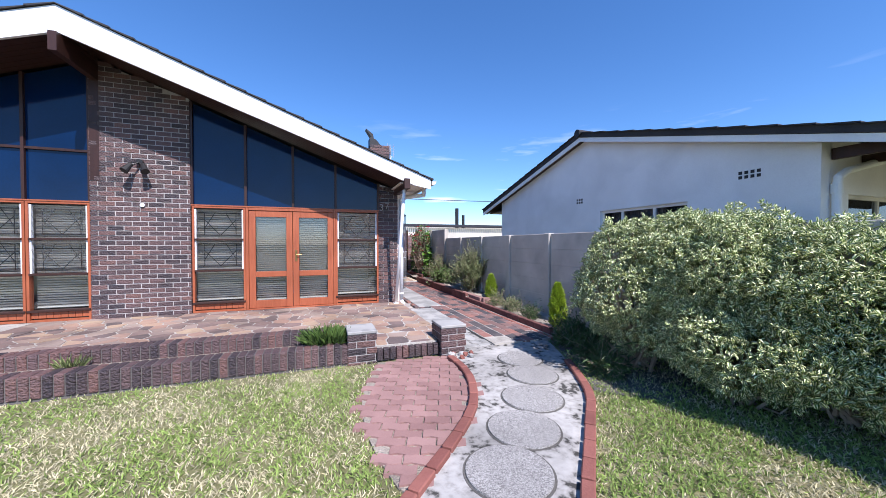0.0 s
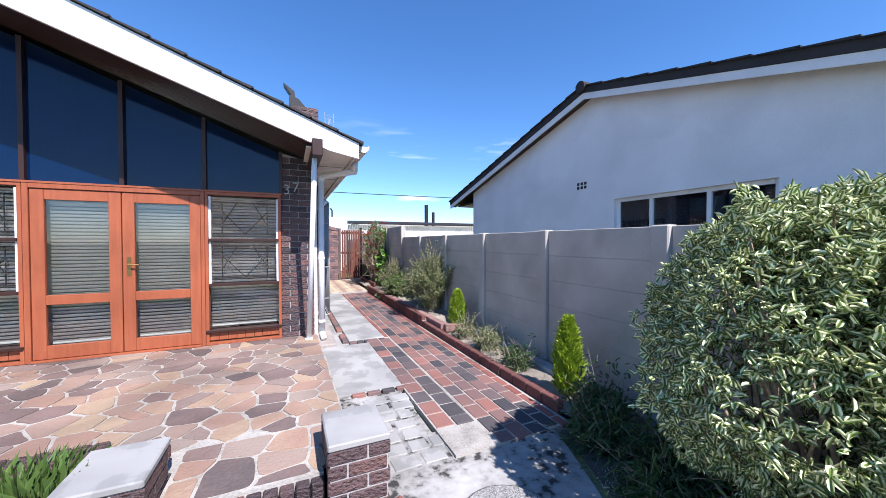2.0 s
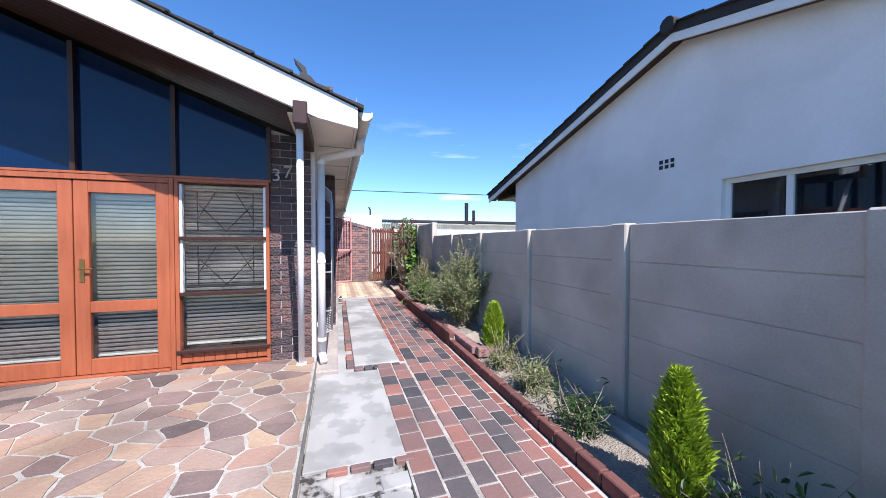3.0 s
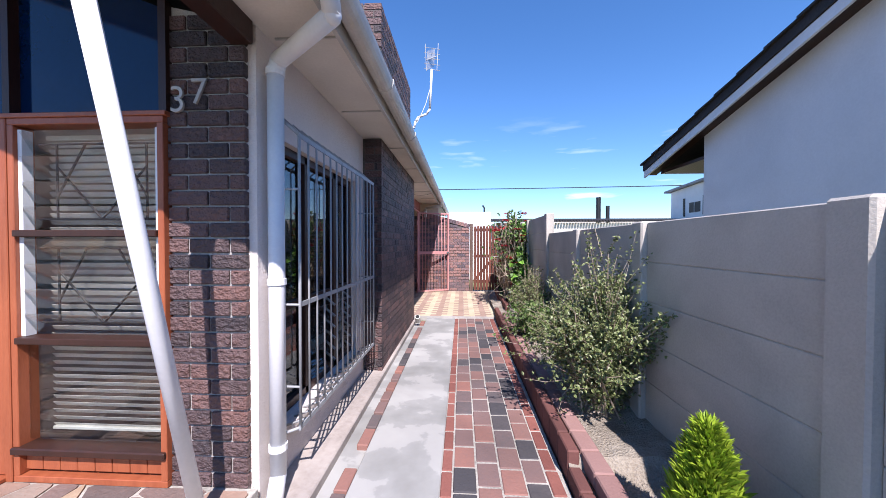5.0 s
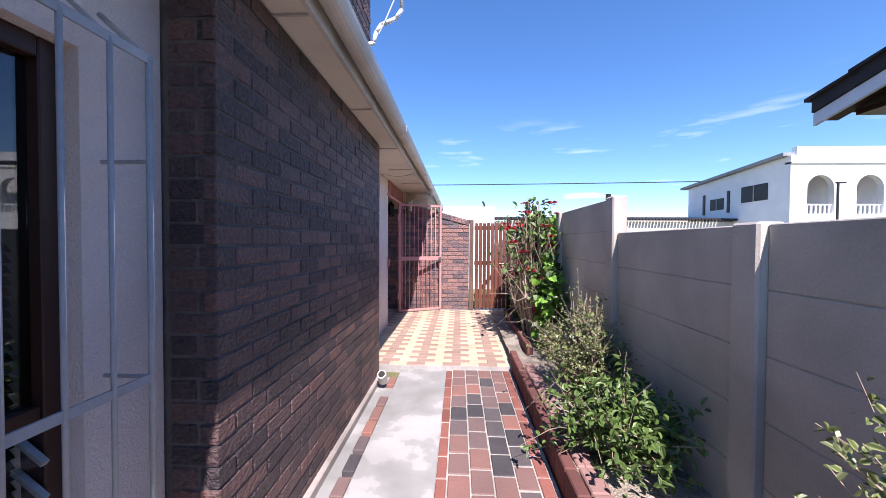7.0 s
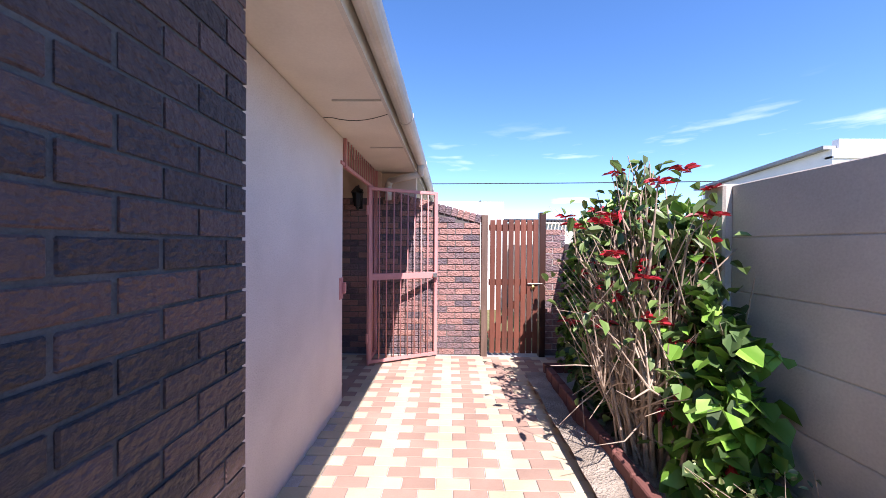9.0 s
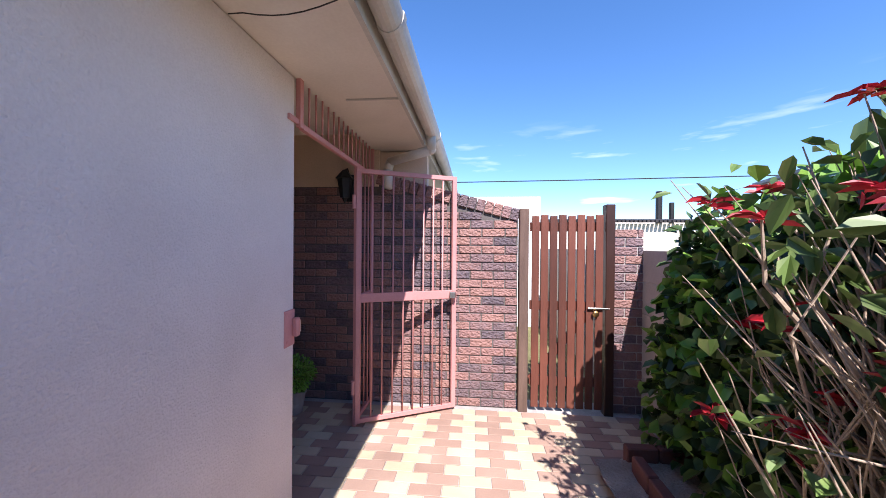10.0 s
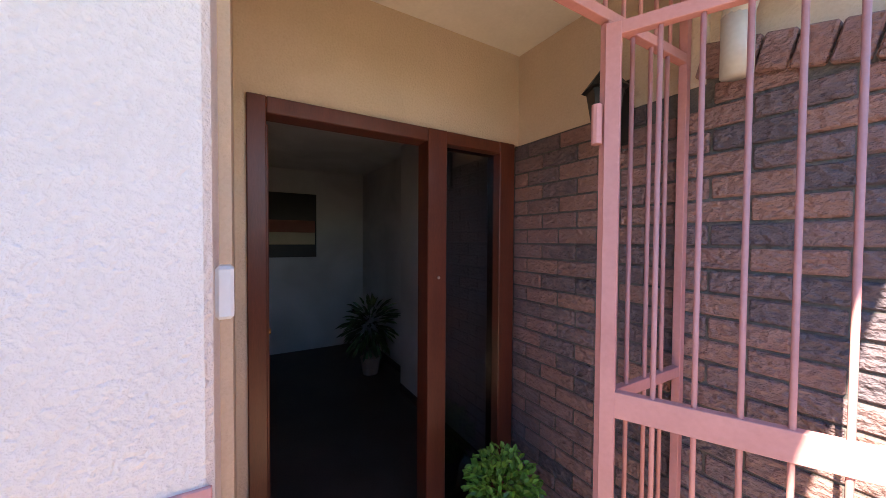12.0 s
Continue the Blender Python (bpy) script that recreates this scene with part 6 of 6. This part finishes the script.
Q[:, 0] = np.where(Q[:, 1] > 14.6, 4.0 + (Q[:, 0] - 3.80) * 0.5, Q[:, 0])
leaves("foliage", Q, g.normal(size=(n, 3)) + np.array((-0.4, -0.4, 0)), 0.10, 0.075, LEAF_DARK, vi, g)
# large bright leaves low at the near end
n = 240
Q = np.stack([g.uniform(3.92, 4.2, n), g.uniform(12.85, 13.6, n), g.uniform(0.1, 0.85, n)], 1)
leaves("foliage", Q, g.normal(size=(n, 3)) * 0.6 + np.array((-0.6, -0.7, -0.1)), 0.125, 0.115, LEAF_VINE, vi, g)
# sprays lying over the wall's top
n = 160
Q = np.stack([g.uniform(4.05, 4.4, n), g.uniform(13.25, 14.9, n), 1.62 + np.abs(g.normal(size=n)) * 0.10], 1)
leaves("foliage", Q, g.normal(size=(n, 3)) + np.array((-0.3, -0.3, 0.2)), 0.115, 0.10, LEAF_VINE, vi, g)
stems("stem", [([(4.1, 13.1 + i * 0.3, 0.05), (4.12, 13.1 + i * 0.3, 0.7), (4.16, 13.0 + i * 0.32, 1.4)], 0.012) for i in range(9)], BARK, vi)

# two garden gnomes in the bed
def gnome(x, y, label, hat):
    bm = bm_new()
    rod(bm, (x, y, 0.05), (x, y, 0.22), 0.085, 14, 0.07)
    ball(bm, (x, y, 0.22), 0.075, 12)
    ball(bm, (x - 0.03, y - 0.03, 0.26), 0.06, 12, (1, 1, 1.2))
    ball(bm, (x, y, 0.32), 0.058, 12)
    rod(bm, (x, y, 0.34), (x, y, 0.47), 0.062, 14, 0.008)
    ob = part("garden_gnome", bm, hat, None, smooth=True)
    tagged(ob, label, "garden ornament", "garden gnomes")


gnome(4.02, 12.95, "small weathered garden ornament with red cap", RED_PAINT)
gnome(4.06, 13.4, "small grey garden ornament under the creeper", CONCRETE)

# grass-like tuft in the planter
def tuft(name, label, x, y, z, n, h, spread, mat, seed):
    g = np.random.default_rng(seed)
    t = thing(name, label, "plant")
    an = g.uniform(0, 2 * math.pi, n)
    r = g.uniform(0, 1, n) ** 0.5
    P = np.stack([x + spread[0] * r * np.cos(an), y + spread[1] * r * np.sin(an), np.full(n, z)], 1)
    A = np.stack([np.cos(an) * 0.7 * r, np.sin(an) * 0.7 * r, np.ones(n)], 1) + g.normal(size=(n, 3)) * 0.22
    leaves("blade", P, A, h, 0.011, mat, t, g, 0.1, "stuff")


tuft("grass_tuft", "green spiky grass tuft in the planter", 0.08, 4.66, 0.09, 700, 0.23, (0.24, 0.12), LEAF_MID, 41)
tuft("weed", "small withered weed on the garden wall", -2.45, 4.62, 0.1, 60, 0.14, (0.10, 0.05), LEAF_SMALL, 42)

# potted plant in the recess
pp = thing("potted_plant", "small leafy green plant in a grey pot", "potted plant")
part("pot", rod(bm_new(), (0.86, 15.80, 0.0), (0.86, 15.80, 0.20), 0.085, 18, 0.115), CONCRETE, pp)
part("rim", rod(bm_new(), (0.86, 15.80, 0.19), (0.86, 15.80, 0.22), 0.125, 18), CONCRETE, pp)
g = np.random.default_rng(51)
P, V = ball_points(g, 900, (0.86, 15.80, 0.37), (0.19, 0.19, 0.17), 0.3)
leaves("foliage", P, V + g.normal(size=(900, 3)) * 0.5, 0.042, 0.026, LEAF_VINE, pp, g)
p3 = thing("potted_plant", "dark palm-like plant in a pot inside the hall", "potted plant")
part("pot", rod(bm_new(), (-1.75, 15.98, 0.05), (-1.75, 15.98, 0.25), 0.09, 16, 0.12), TILE_BROWN, p3)
P, V = ball_points(g, 200, (-1.75, 15.98, 0.62), (0.22, 0.22, 0.30), 0.2)
leaves("foliage", P, V + np.array((0, 0, -0.3)), 0.18, 0.03, LEAF_DARK, p3, g)

# floodlight-like drain fitting on the apron
dr = thing("drain_fitting", "small white pipe end at the foot of the brick panel", "drain")
part("pipe", rod(bm_new(), (2.0, 12.1, 0.0), (2.0, 12.02, 0.10), 0.05, 14), GUTTER, dr)
part("mouth", rod(bm_new(), (2.0, 12.025, 0.095), (2.0, 12.018, 0.104), 0.036, 14), BLACK, dr)

# rubble at the foot of the pier
for i in range(9):
    gq = random.Random(60 + i)
    bm = bm_new()
    bmesh.ops.create_icosphere(bm, subdivisions=1, radius=0.045)
    for v in bm.verts:
        v.co *= gq.uniform(0.6, 1.2)
    st = part("rubble_stone", bm, RED_EDGE if i % 2 else CONCRETE)
    st.location = (1.62 + gq.uniform(-0.08, 0.3), 4.13 + gq.uniform(-0.08, 0.08), -0.05)
    tagged(st, "broken brick lump at the foot of the pier", "rubble", "rubble at the pier")

# ---- lawn blades ----
g = np.random.default_rng(71)
n = 150000
xy = np.stack([g.uniform(-5.5, 5.2, n), 4.36 - g.uniform(0, 1, n) ** 0.8 * 5.0], 1)
# nearer ground gets more blades, and only lawn keeps them
edge_l = np.array([curve_at(LEFT_EDGE, i / 60) for i in range(61)])
edge_r = np.array([curve_at(RIGHT_EDGE, i / 60) for i in range(61)])
pave_l = np.interp(xy[:, 1], [1.95, 2.1, 2.6, 3.1, 3.6, 4.2, 4.4], [0.48, 0.40, 0.32, 0.32, 0.40, 0.63, 0.65])
xl = np.interp(xy[:, 1], edge_l[:, 1], edge_l[:, 0]) - 0.04
xr = np.interp(xy[:, 1], edge_r[:, 1], edge_r[:, 0]) + 0.04
left = np.where(xy[:, 1] > 1.95, np.minimum(pave_l, xl), xl)
ok = (xy[:, 0] < left) | ((xy[:, 0] > xr) & (xy[:, 1] < 3.9))
xy = xy[ok]
patch = np.array([0.7 * noise.noise(Vector((x * 11, y * 11, 2))) + noise.noise(Vector((x * 0.9, y * 0.9, 0))) + 0.6 * noise.noise(Vector((x * 3.1, y * 3.1, 5))) for x, y in xy])
P = np.column_stack([xy, np.full(len(xy), -0.101)])
A = g.normal(size=(len(xy), 3)) * np.array((0.7, 0.7, 0.25)) + np.array((0, 0, 0.75))
dry = patch + g.normal(size=len(xy)) * 0.35 > 0.02
lawn = tagged(new("lawn_grass"), "short mown lawn, green with straw-coloured patches", "grass", "", "stuff")
leaves("green_blades", P[~dry], A[~dry], 0.052, 0.009, GRASS, lawn, g, 0.1, "stuff")
leaves("straw_blades", P[dry], A[dry], 0.042, 0.007, DRY, lawn, g, 0.1, "stuff")

# ---- small pieces of walls and paving ----
for job in LATER:
    lay_pieces(*job)
